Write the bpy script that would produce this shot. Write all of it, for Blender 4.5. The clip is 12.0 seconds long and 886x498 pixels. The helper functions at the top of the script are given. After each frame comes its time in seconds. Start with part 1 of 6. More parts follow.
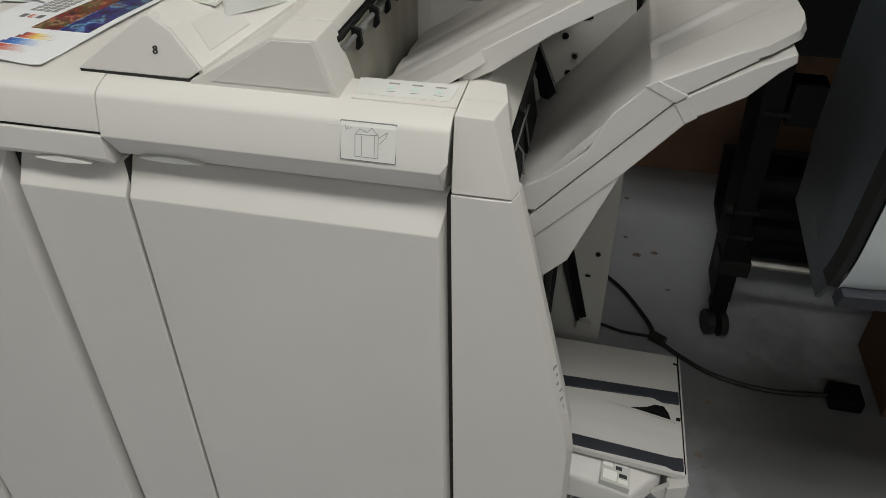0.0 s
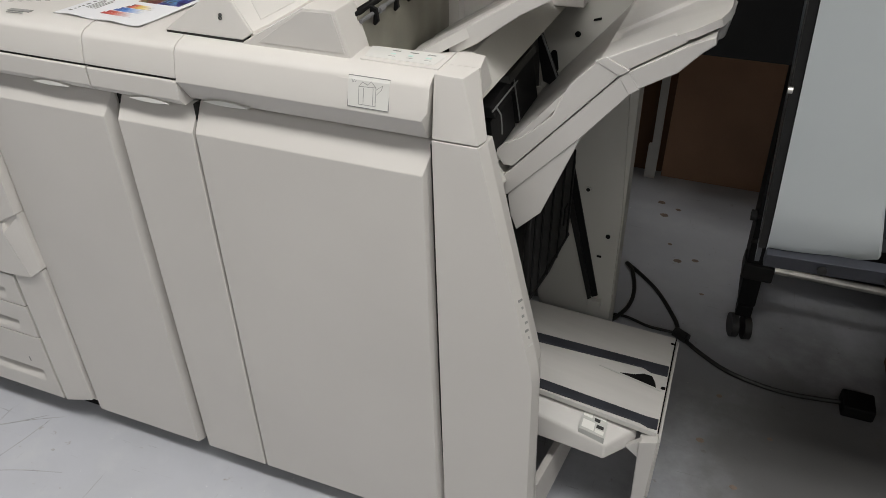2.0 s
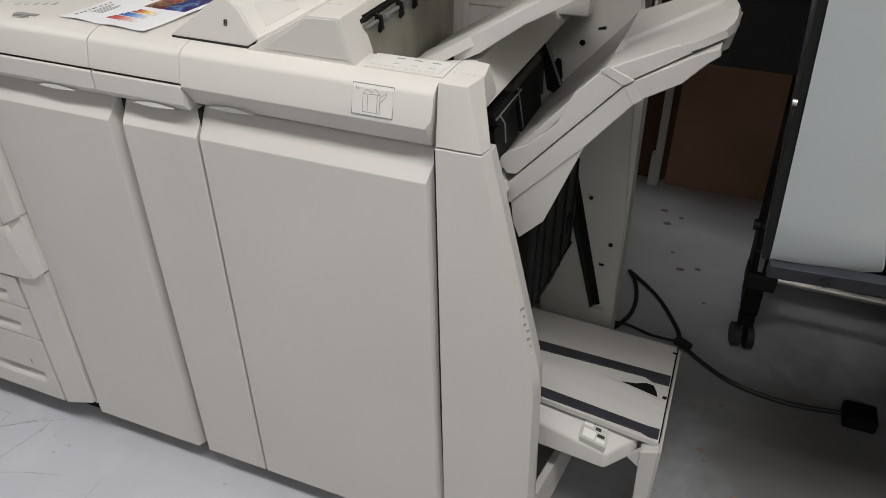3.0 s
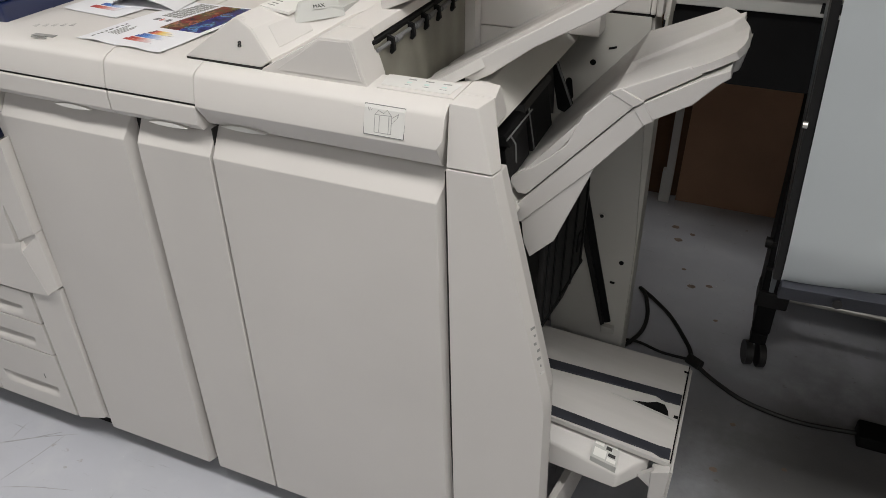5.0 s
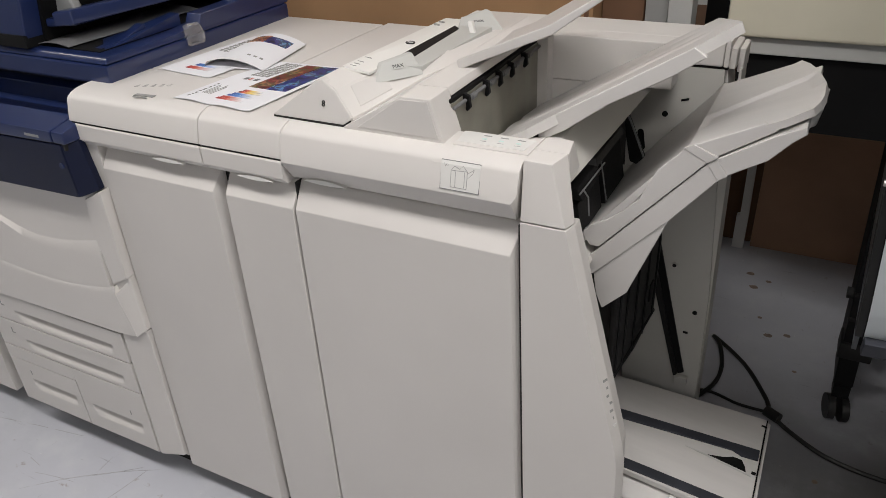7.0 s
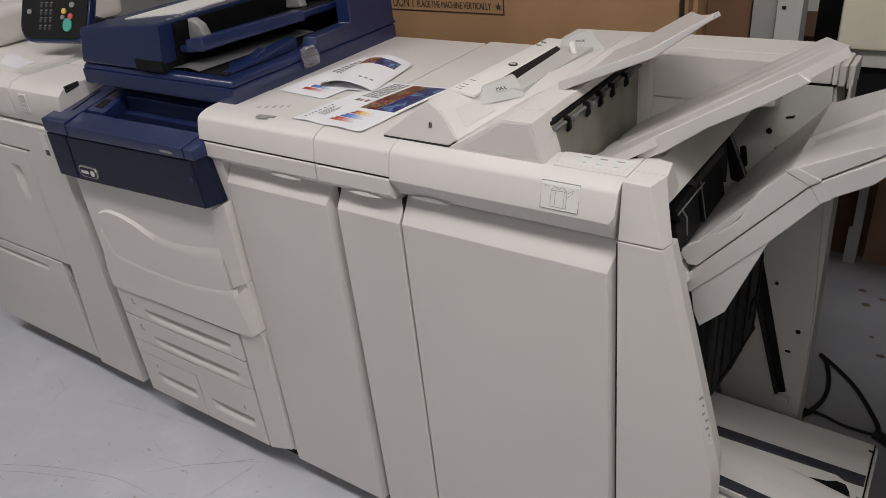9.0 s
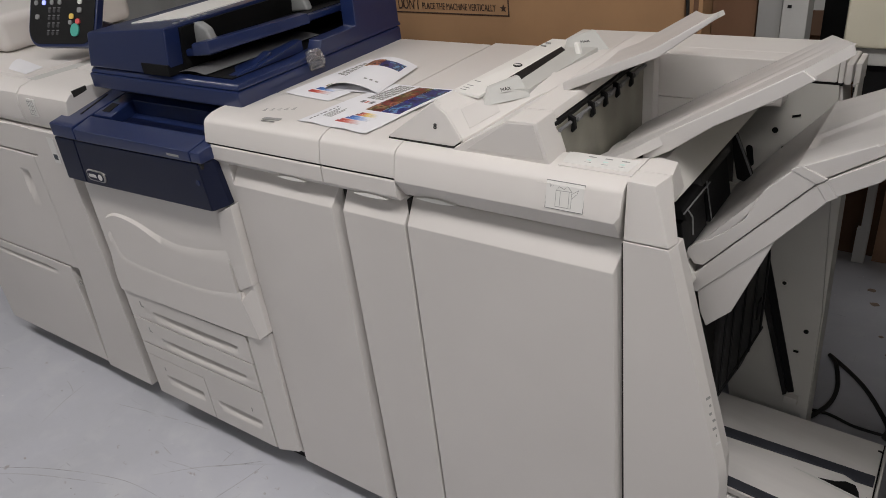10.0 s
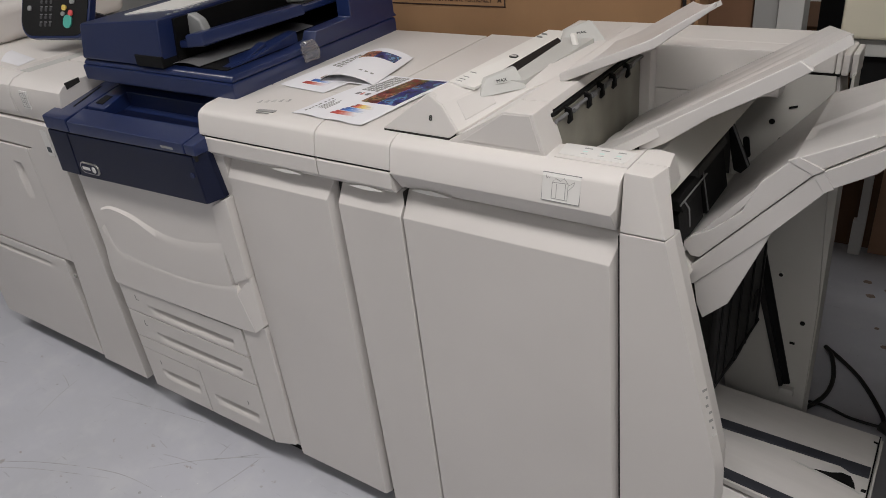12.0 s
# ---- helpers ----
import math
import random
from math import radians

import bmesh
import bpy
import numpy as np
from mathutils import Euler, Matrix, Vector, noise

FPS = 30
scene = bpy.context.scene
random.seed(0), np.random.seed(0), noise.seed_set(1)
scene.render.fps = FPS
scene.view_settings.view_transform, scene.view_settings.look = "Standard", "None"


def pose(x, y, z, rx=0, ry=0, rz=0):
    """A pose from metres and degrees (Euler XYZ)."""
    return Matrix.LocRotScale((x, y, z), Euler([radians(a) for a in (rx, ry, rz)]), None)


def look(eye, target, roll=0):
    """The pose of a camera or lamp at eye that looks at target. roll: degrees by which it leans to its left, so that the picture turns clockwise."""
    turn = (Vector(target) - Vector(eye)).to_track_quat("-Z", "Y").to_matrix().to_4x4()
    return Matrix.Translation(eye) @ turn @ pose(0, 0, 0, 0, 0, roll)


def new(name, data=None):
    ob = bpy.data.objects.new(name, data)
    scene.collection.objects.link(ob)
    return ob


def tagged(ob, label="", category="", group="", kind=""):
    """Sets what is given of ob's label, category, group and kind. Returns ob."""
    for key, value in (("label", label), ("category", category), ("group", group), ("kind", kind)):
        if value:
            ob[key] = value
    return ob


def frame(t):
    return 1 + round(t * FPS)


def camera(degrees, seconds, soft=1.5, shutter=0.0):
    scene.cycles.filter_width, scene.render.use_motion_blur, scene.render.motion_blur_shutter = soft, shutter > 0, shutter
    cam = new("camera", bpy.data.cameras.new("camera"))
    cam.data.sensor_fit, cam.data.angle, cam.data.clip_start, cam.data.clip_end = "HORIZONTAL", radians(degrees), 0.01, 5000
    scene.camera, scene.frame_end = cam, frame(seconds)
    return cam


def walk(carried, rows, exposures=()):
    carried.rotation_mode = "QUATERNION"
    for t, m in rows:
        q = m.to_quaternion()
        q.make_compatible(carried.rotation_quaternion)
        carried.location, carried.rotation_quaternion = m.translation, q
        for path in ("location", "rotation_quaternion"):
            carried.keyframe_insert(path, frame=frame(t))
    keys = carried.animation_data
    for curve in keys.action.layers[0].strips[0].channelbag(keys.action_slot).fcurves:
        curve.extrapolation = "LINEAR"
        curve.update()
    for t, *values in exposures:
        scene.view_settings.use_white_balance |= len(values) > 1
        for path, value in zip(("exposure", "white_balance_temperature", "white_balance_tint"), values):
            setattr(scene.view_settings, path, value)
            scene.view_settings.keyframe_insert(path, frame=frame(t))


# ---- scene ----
cam = camera(61.7, 12.0, soft=0.6)
PATH = [
    (0, (0.13, -0.656, 1.336), (-0.197, 0.905, 0.128), 0.3),
    (0.2, (0.221, -0.695, 1.330), (-0.135, 0.866, 0.131), -0.3),
    (0.5, (0.313, -0.754, 1.336), (-0.114, 0.794, 0.144), -1.0),
    (0.7, (0.329, -0.776, 1.349), (-0.134, 0.773, 0.172), -1.0),
    (1, (0.348, -0.796, 1.358), (-0.178, 0.735, 0.184), -1.3),
    (1.5, (0.345, -0.819, 1.352), (-0.235, 0.705, 0.194), -0.9),
    (2, (0.345, -0.828, 1.352), (-0.26, 0.695, 0.205), -0.5),
    (2.5, (0.343, -0.827, 1.355), (-0.268, 0.698, 0.215), -0.1),
    (4.5, (0.347, -0.822, 1.356), (-0.276, 0.711, 0.233), -0.1),
    (5, (0.343, -0.824, 1.365), (-0.304, 0.711, 0.258), -0.4),
    (5.5, (0.338, -0.825, 1.367), (-0.32, 0.708, 0.263), -0.6),
    (6, (0.337, -0.826, 1.363), (-0.327, 0.706, 0.262), -0.6),
    (6.5, (0.338, -0.826, 1.365), (-0.371, 0.709, 0.297), -1.3),
    (7, (0.338, -0.84, 1.394), (-0.49, 0.672, 0.381), -3.0),
    (7.5, (0.34, -0.87, 1.435), (-0.605, 0.586, 0.443), -4.4),
    (7.7, (0.336, -0.879, 1.439), (-0.626, 0.561, 0.437), -4.5),
    (9.5, (0.356, -0.874, 1.435), (-0.711, 0.506, 0.456), -6.7),
    (10, (0.356, -0.875, 1.434), (-0.712, 0.504, 0.456), -6.8),
    (10.5, (0.355, -0.874, 1.432), (-0.71, 0.505, 0.451), -6.8),
    (11, (0.355, -0.871, 1.43), (-0.705, 0.508, 0.442), -6.8),
    (11.5, (0.354, -0.871, 1.43), (-0.703, 0.506, 0.437), -6.8),
    (12, (0.354, -0.871, 1.431), (-0.702, 0.504, 0.435), -6.8),
]
EXPOSURES = [(0.0, -0.2, 6500, 3), (0.6, 0.14, 6500, 4), (2.5, 0.07, 6500, 7), (6.5, 0.07, 6500, 9), (7.0, 0.12, 6500, 10), (7.5, -0.09, 6500, 11), (12.0, -0.11, 6500, 11)]
walk(cam, [(t, look(eye, target, roll)) for t, eye, target, roll in PATH], EXPOSURES)

# ---- world and lamps ----
world = bpy.data.worlds.new("world")
scene.world = world
world.use_nodes = True
world.node_tree.nodes["Background"].inputs[0].default_value = (0.75, 0.82, 0.9, 1)
world.node_tree.nodes["Background"].inputs[1].default_value = 0.03


def tube_lamp(x, y, z, sx, sy, power, colour=(1.0, 0.97, 0.92)):
    data = bpy.data.lights.new("ceiling_tube", "AREA")
    data.shape, data.size, data.size_y, data.energy, data.color = "RECTANGLE", sx, sy, power, colour
    ob = new("ceiling_tube", data)
    ob.matrix_world = pose(x, y, z)
    return ob


tube_lamp(0.80, -0.75, 2.85, 2.4, 0.35, 51, (1.0, 0.965, 0.935))
tube_lamp(0.80, -3.1, 2.85, 2.4, 0.35, 20, (1.0, 0.965, 0.935))
tube_lamp(-2.5, -0.75, 2.85, 2.4, 0.35, 32, (1.0, 0.965, 0.935))
tube_lamp(-0.9, 2.0, 2.85, 2.4, 0.35, 8, (1.0, 0.965, 0.935))


# ---- materials ----
def material(name, colour, rough=0.5, metal=0.0, var=0.04, scale=6.0, grain=0.0, grain_scale=900.0, coat=0.0, spec=0.5, stretch=None):
    """Plain surface with slow tint change, fine grain relief and slight gloss wear."""
    m = bpy.data.materials.new(name)
    m.use_nodes = True
    nt = m.node_tree
    b = nt.nodes["Principled BSDF"]
    b.inputs["Roughness"].default_value, b.inputs["Metallic"].default_value = rough, metal
    b.inputs["Coat Weight"].default_value = coat
    b.inputs["Specular IOR Level"].default_value = spec
    tc = nt.nodes.new("ShaderNodeTexCoord")
    n1 = nt.nodes.new("ShaderNodeTexNoise")
    n1.inputs["Scale"].default_value, n1.inputs["Detail"].default_value = scale, 5
    if stretch:
        turn = nt.nodes.new("ShaderNodeMapping")
        turn.inputs["Scale"].default_value = stretch
        nt.links.new(tc.outputs["Object"], turn.inputs["Vector"])
        nt.links.new(turn.outputs["Vector"], n1.inputs["Vector"])
    else:
        nt.links.new(tc.outputs["Object"], n1.inputs["Vector"])
    ramp = nt.nodes.new("ShaderNodeValToRGB")
    lo = [max(0, c * (1 - var * 2)) for c in colour]
    hi = [min(1, c * (1 + var)) for c in colour]
    ramp.color_ramp.elements[0].position, ramp.color_ramp.elements[1].position = 0.3, 0.7
    ramp.color_ramp.elements[0].color, ramp.color_ramp.elements[1].color = (*lo, 1), (*hi, 1)
    nt.links.new(n1.outputs["Fac"], ramp.inputs["Fac"])
    nt.links.new(ramp.outputs["Color"], b.inputs["Base Color"])
    mp = nt.nodes.new("ShaderNodeMapRange")
    mp.inputs["To Min"].default_value, mp.inputs["To Max"].default_value = max(0.02, rough - 0.06), min(1, rough + 0.08)
    nt.links.new(n1.outputs["Fac"], mp.inputs["Value"])
    nt.links.new(mp.outputs["Result"], b.inputs["Roughness"])
    if grain:
        n2 = nt.nodes.new("ShaderNodeTexNoise")
        n2.inputs["Scale"].default_value, n2.inputs["Detail"].default_value = grain_scale, 2
        nt.links.new(tc.outputs["Object"], n2.inputs["Vector"])
        bp = nt.nodes.new("ShaderNodeBump")
        bp.inputs["Strength"].default_value, bp.inputs["Distance"].default_value = grain, 0.0006
        nt.links.new(n2.outputs["Fac"], bp.inputs["Height"])
        nt.links.new(bp.outputs["Normal"], b.inputs["Normal"])
    return m


BEIGE = material("beige_plastic", (0.62, 0.594, 0.572), 0.5, var=0.022, scale=3, grain=0.25, grain_scale=1400)
CREAM = material("cream_plastic", (0.66, 0.632, 0.608), 0.45, var=0.015, scale=3, grain=0.2, grain_scale=1400)
TRAY = material("grey_tray_plastic", (0.57, 0.55, 0.535), 0.36, var=0.035, scale=9, grain=0.12, grain_scale=1100, stretch=(0.35, 3.2, 0.35))
GREY = material("grey_plastic", (0.50, 0.50, 0.48), 0.45, var=0.03, scale=8, grain=0.2)
DARKGREY = material("mid_grey_plastic", (0.16, 0.16, 0.165), 0.4, var=0.06, scale=8, grain=0.2)
PLATE = material("painted_steel_plate", (0.56, 0.545, 0.51), 0.5, var=0.03, scale=7, grain=0.15)
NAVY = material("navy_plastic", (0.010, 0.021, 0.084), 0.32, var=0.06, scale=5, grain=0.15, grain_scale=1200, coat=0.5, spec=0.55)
# darker copy of NAVY; on the apron it paints in the upright face's shade
NAVY_DARK = material("darkened_navy_plastic", (0.0045, 0.0075, 0.028), 0.32, var=0.06, scale=5, grain=0.3, grain_scale=1200, spec=0.35)
BLACK = material("black_plastic", (0.006, 0.006, 0.0065), 0.6, var=0.2, scale=12, grain=0.3, spec=0.2)
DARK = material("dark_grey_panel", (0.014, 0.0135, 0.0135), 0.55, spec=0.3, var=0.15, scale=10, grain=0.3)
STRIP = material("slate_rubber_strip", (0.030, 0.032, 0.042), 0.55, var=0.12, scale=20, grain=0.3)
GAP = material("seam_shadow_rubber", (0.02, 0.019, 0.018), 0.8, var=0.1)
FILM = material("milky_film_curtain", (0.25, 0.24, 0.20), 0.35, var=0.12, scale=14)
CHROME = material("worn_steel", (0.62, 0.60, 0.57), 0.42, metal=1.0, var=0.15, scale=20)
PAPER = material("white_paper", (0.76, 0.76, 0.79), 0.6, var=0.015, scale=10)
BROWNINK = material("brown_stencil_ink", (0.045, 0.022, 0.014), 0.7, var=0.15, scale=60)
INK = material("black_ink", (0.02, 0.02, 0.02), 0.6, var=0.05)
INKGREY = material("grey_ink", (0.30, 0.30, 0.29), 0.6, var=0.1, scale=200)
LABEL = material("label_film", (0.68, 0.67, 0.65), 0.35, var=0.02)
SMOKE = material("smoke_grey_plastic", (0.25, 0.255, 0.255), 0.4, var=0.04, scale=9, grain=0.2)
WHITE = material("white_plastic", (0.78, 0.77, 0.74), 0.35, var=0.02)
TEAL = material("teal_button", (0.08, 0.40, 0.33), 0.35, var=0.05)
KEY = material("dark_key", (0.05, 0.05, 0.055), 0.4, var=0.05)
RED = material("red_button", (0.65, 0.10, 0.10), 0.35, var=0.05)
YELLOW = material("yellow_button", (0.75, 0.55, 0.12), 0.35, var=0.05)
MINT = material("mint_led_window", (0.55, 0.72, 0.68), 0.3, var=0.05)
BOARD = material("white_coated_board", (0.62, 0.66, 0.68), 0.35, var=0.03, scale=4)
SLATE = material("slate_blue_plastic", (0.045, 0.055, 0.065), 0.3, var=0.1)
CREAMPAINT = material("cream_painted_metal", (0.66, 0.62, 0.50), 0.45, var=0.03)
# post paints taken down in tone for the shade behind the finisher
POST_DARKENED = material("darkened_post_paint", (0.30, 0.30, 0.295), 0.5, var=0.04, scale=7, grain=0.2)
POST_DIMMED = material("dimmed_post_paint", (0.46, 0.46, 0.45), 0.5, var=0.04, scale=7, grain=0.2)
WALLPAINT = material("white_wall_paint", (0.72, 0.72, 0.70), 0.85, var=0.03, scale=2, grain=0.3, grain_scale=120)
RUBBER = material("black_rubber_cable", (0.015, 0.014, 0.014), 0.45, var=0.1)


def cardboard(name, colour):
    m = material(name, colour, 0.85, var=0.07, scale=5)
    nt = m.node_tree
    b = nt.nodes["Principled BSDF"]
    tc = nt.nodes.new("ShaderNodeTexCoord")
    wv = nt.nodes.new("ShaderNodeTexWave")
    wv.bands_direction = "X"
    wv.inputs["Scale"].default_value, wv.inputs["Distortion"].default_value = 45, 0.4
    nt.links.new(tc.outputs["Object"], wv.inputs["Vector"])
    bp = nt.nodes.new("ShaderNodeBump")
    bp.inputs["Strength"].default_value, bp.inputs["Distance"].default_value = 0.12, 0.001
    nt.links.new(wv.outputs["Fac"], bp.inputs["Height"])
    nt.links.new(bp.outputs["Normal"], b.inputs["Normal"])
    return m


CARD = cardboard("brown_cardboard", (0.36, 0.21, 0.107))
# darker copy of CARD, also used where cardboard lies in shade
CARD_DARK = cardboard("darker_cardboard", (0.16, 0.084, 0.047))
CARD_RED = cardboard("red_brown_cardboard", (0.44, 0.27, 0.175))


def floor_material():
    m = bpy.data.materials.new("painted_concrete")
    m.use_nodes = True
    nt = m.node_tree
    b = nt.nodes["Principled BSDF"]
    tc = nt.nodes.new("ShaderNodeTexCoord")

    def tex(scale, detail=6, rough=0.6, stretch=(1, 1, 1), turn=0):
        mp = nt.nodes.new("ShaderNodeMapping")
        mp.inputs["Scale"].default_value, mp.inputs["Rotation"].default_value = stretch, (0, 0, turn)
        nt.links.new(tc.outputs["Object"], mp.inputs["Vector"])
        n = nt.nodes.new("ShaderNodeTexNoise")
        n.inputs["Scale"].default_value, n.inputs["Detail"].default_value, n.inputs["Roughness"].default_value = scale, detail, rough
        nt.links.new(mp.outputs["Vector"], n.inputs["Vector"])
        return n.outputs["Fac"]

    def mix(fac, a, col, lo, hi, amount):
        r = nt.nodes.new("ShaderNodeMapRange")
        r.inputs["From Min"].default_value, r.inputs["From Max"].default_value = lo, hi
        r.inputs["To Max"].default_value = amount
        nt.links.new(fac, r.inputs["Value"])
        x = nt.nodes.new("ShaderNodeMix")
        x.data_type = "RGBA"
        nt.links.new(r.outputs["Result"], x.inputs["Factor"])
        nt.links.new(a, x.inputs["A"])
        x.inputs["B"].default_value = (*col, 1)
        return x.outputs["Result"]

    base = nt.nodes.new("ShaderNodeRGB")
    base.outputs[0].default_value = (0.49, 0.50, 0.55, 1)
    c = mix(tex(1.6), base.outputs[0], (0.40, 0.41, 0.43), 0.4, 0.75, 0.7)
    c = mix(tex(9), c, (0.56, 0.57, 0.59), 0.5, 0.75, 0.6)
    c = mix(tex(5, 8, 0.75, (1, 14, 1), 0.5), c, (0.22, 0.22, 0.23), 0.62, 0.68, 0.55)
    c = mix(tex(6, 8, 0.75, (16, 1, 1), 0.35), c, (0.24, 0.23, 0.22), 0.63, 0.69, 0.5)
    c = mix(tex(24, 3), c, (0.25, 0.20, 0.17), 0.68, 0.74, 0.6)
    c = mix(tex(60, 2), c, (0.75, 0.75, 0.74), 0.73, 0.77, 0.7)
    # shade over the aisle beside the tray, painted in with a ragged edge
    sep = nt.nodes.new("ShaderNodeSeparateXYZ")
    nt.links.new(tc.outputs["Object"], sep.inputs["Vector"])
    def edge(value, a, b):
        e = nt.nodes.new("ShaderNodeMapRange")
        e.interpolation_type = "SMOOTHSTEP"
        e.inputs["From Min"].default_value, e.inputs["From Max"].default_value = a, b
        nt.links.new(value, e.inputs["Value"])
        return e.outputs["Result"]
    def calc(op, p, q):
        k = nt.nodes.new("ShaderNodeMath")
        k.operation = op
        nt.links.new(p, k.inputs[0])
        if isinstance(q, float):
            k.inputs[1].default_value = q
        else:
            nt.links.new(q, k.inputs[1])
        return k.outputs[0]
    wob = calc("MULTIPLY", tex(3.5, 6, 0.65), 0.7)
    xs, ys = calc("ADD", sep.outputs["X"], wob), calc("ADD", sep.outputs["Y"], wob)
    aisle_shade = calc("MULTIPLY", calc("MULTIPLY", edge(xs, 0.42, 1.0), edge(ys, 1.45, 0.95)), edge(ys, -1.9, -0.3))
    c = mix(aisle_shade, c, (0.10, 0.096, 0.093), 0.0, 1.0, 0.86)
    nt.links.new(c, b.inputs["Base Color"])
    r = nt.nodes.new("ShaderNodeMapRange")
    r.inputs["To Min"].default_value, r.inputs["To Max"].default_value = 0.32, 0.62
    nt.links.new(tex(4), r.inputs["Value"])
    nt.links.new(r.outputs["Result"], b.inputs["Roughness"])
    bp = nt.nodes.new("ShaderNodeBump")
    bp.inputs["Strength"].default_value, bp.inputs["Distance"].default_value = 0.15, 0.002
    nt.links.new(tex(30, 6), bp.inputs["Height"])
    nt.links.new(bp.outputs["Normal"], b.inputs["Normal"])
    return m


FLOOR = floor_material()


def photo_material(name, stops, scale):
    """A printed picture: many colours in patches."""
    m = bpy.data.materials.new(name)
    m.use_nodes = True
    nt = m.node_tree
    b = nt.nodes["Principled BSDF"]
    b.inputs["Roughness"].default_value = 0.35
    tc = nt.nodes.new("ShaderNodeTexCoord")
    ramp, n, hue, vivid = (nt.nodes.new(k) for k in ("ShaderNodeValToRGB", "ShaderNodeTexNoise", "ShaderNodeTexNoise", "ShaderNodeMapRange"))
    n.inputs["Scale"].default_value, n.inputs["Detail"].default_value = scale, 4
    nt.links.new(tc.outputs["Object"], n.inputs["Vector"])
    nt.links.new(n.outputs["Fac"], ramp.inputs["Fac"])
    hue.inputs["Scale"].default_value, hue.inputs["Detail"].default_value = scale * 0.6, 3
    nt.links.new(tc.outputs["Object"], hue.inputs["Vector"])
    vivid.data_type = "FLOAT_VECTOR"
    vivid.inputs[7].default_value, vivid.inputs[8].default_value = (0.34, 0.34, 0.34), (0.58, 0.58, 0.58)
    nt.links.new(hue.outputs["Color"], vivid.inputs[6])
    els = ramp.color_ramp.elements
    while len(els) < len(stops):
        els.new(0.5)
    for e, (p, c) in zip(els, stops):
        e.position, e.color = p, (*c, 1)
    both = nt.nodes.new("ShaderNodeMix")
    both.data_type, both.blend_type = "RGBA", "MULTIPLY"
    both.inputs["Factor"].default_value = 0.35
    nt.links.new(ramp.outputs["Color"], both.inputs["A"])
    nt.links.new(vivid.outputs["Vector"], both.inputs["B"])
    nt.links.new(both.outputs["Result"], b.inputs["Base Color"])
    return m


PHOTO_RED = photo_material("printed_photo_red", [(0.34, (0.015, 0.015, 0.015)), (0.44, (0.28, 0.03, 0.03)), (0.50, (0.06, 0.09, 0.03)), (0.57, (0.55, 0.22, 0.12)), (0.66, (0.03, 0.02, 0.02))], 48)
PHOTO_BLUE = photo_material("printed_photo_blue", [(0.34, (0.01, 0.01, 0.03)), (0.45, (0.04, 0.05, 0.26)), (0.51, (0.02, 0.02, 0.05)), (0.57, (0.16, 0.38, 0.62)), (0.64, (0.02, 0.02, 0.04)), (0.72, (0.45, 0.30, 0.06))], 48)


def fade_material(name, stops):
    """A printed bar whose ink runs out along its length."""
    m = bpy.data.materials.new(name)
    m.use_nodes = True
    nt = m.node_tree
    b = nt.nodes["Principled BSDF"]
    b.inputs["Roughness"].default_value = 0.45
    tc, sep, ramp = (nt.nodes.new(k) for k in ("ShaderNodeTexCoord", "ShaderNodeSeparateXYZ", "ShaderNodeValToRGB"))
    nt.links.new(tc.outputs["Generated"], sep.inputs["Vector"])
    nt.links.new(sep.outputs["X"], ramp.inputs["Fac"])
    els = ramp.color_ramp.elements
    while len(els) < len(stops):
        els.new(0.5)
    for e, (p, c) in zip(els, stops):
        e.position, e.color = p, (*c, 1)
    nt.links.new(ramp.outputs["Color"], b.inputs["Base Color"])
    return m


PALE = (0.76, 0.76, 0.79)
FADES = [fade_material("red_ink_bar", [(0.0, (0.35, 0.02, 0.03)), (0.35, (0.55, 0.10, 0.06)), (1.0, PALE)]),
         fade_material("blue_ink_bar", [(0.0, (0.03, 0.05, 0.25)), (0.35, (0.06, 0.22, 0.60)), (1.0, PALE)]),
         fade_material("yellow_ink_bar", [(0.0, (0.03, 0.03, 0.03)), (0.2, (0.60, 0.10, 0.08)), (0.5, (0.80, 0.60, 0.15)), (1.0, PALE)])]

CLEAR = bpy.data.materials.new("clear_plastic")
CLEAR.use_nodes = True
_b = CLEAR.node_tree.nodes["Principled BSDF"]
_b.inputs["Transmission Weight"].default_value, _b.inputs["Roughness"].default_value = 0.9, 0.12
_b.inputs["Base Color"].default_value = (0.9, 0.9, 0.92, 1)
LED = bpy.data.materials.new("blue_led")
LED.use_nodes = True
_b = LED.node_tree.nodes["Principled BSDF"]
_b.inputs["Emission Color"].default_value, _b.inputs["Emission Strength"].default_value = (0.06, 0.12, 1.0, 1), 1.1

# ---- mesh helpers ----
BASE = {}


def thing(name, x, y, z, label, category, group="", kind=""):
    ob = new(name)
    ob.empty_display_size = 0.05
    ob.location = (x, y, z)
    BASE[ob.name] = Vector((x, y, z))
    return tagged(ob, label, category, group, kind)


def to_mesh(name, bm, mat, smooth=30):
    bmesh.ops.recalc_face_normals(bm, faces=bm.faces)
    me = bpy.data.meshes.new(name)
    bm.to_mesh(me)
    bm.free()
    me.materials.append(mat)
    if smooth:
        me.polygons.foreach_set("use_smooth", [True] * len(me.polygons))
        me.set_sharp_from_angle(angle=radians(smooth))
    return me


def flatten(ob, smooth):
    """Large faces stay flat up to their rounded edges."""
    if smooth:
        mod = ob.modifiers.new("flat_faces", "WEIGHTED_NORMAL")
        mod.mode, mod.weight, mod.keep_sharp = "FACE_AREA", 80, True


def part(name, bm, mat, parent, label="", smooth=30):
    """One mesh, built in world places, under a thing or under one of its parts."""
    ob = new(name, to_mesh(name, bm, mat, smooth))
    flatten(ob, smooth)
    ob.parent = parent
    if parent.name in BASE:
        ob.matrix_parent_inverse = Matrix.Translation(-BASE[parent.name])
    return tagged(ob, label)


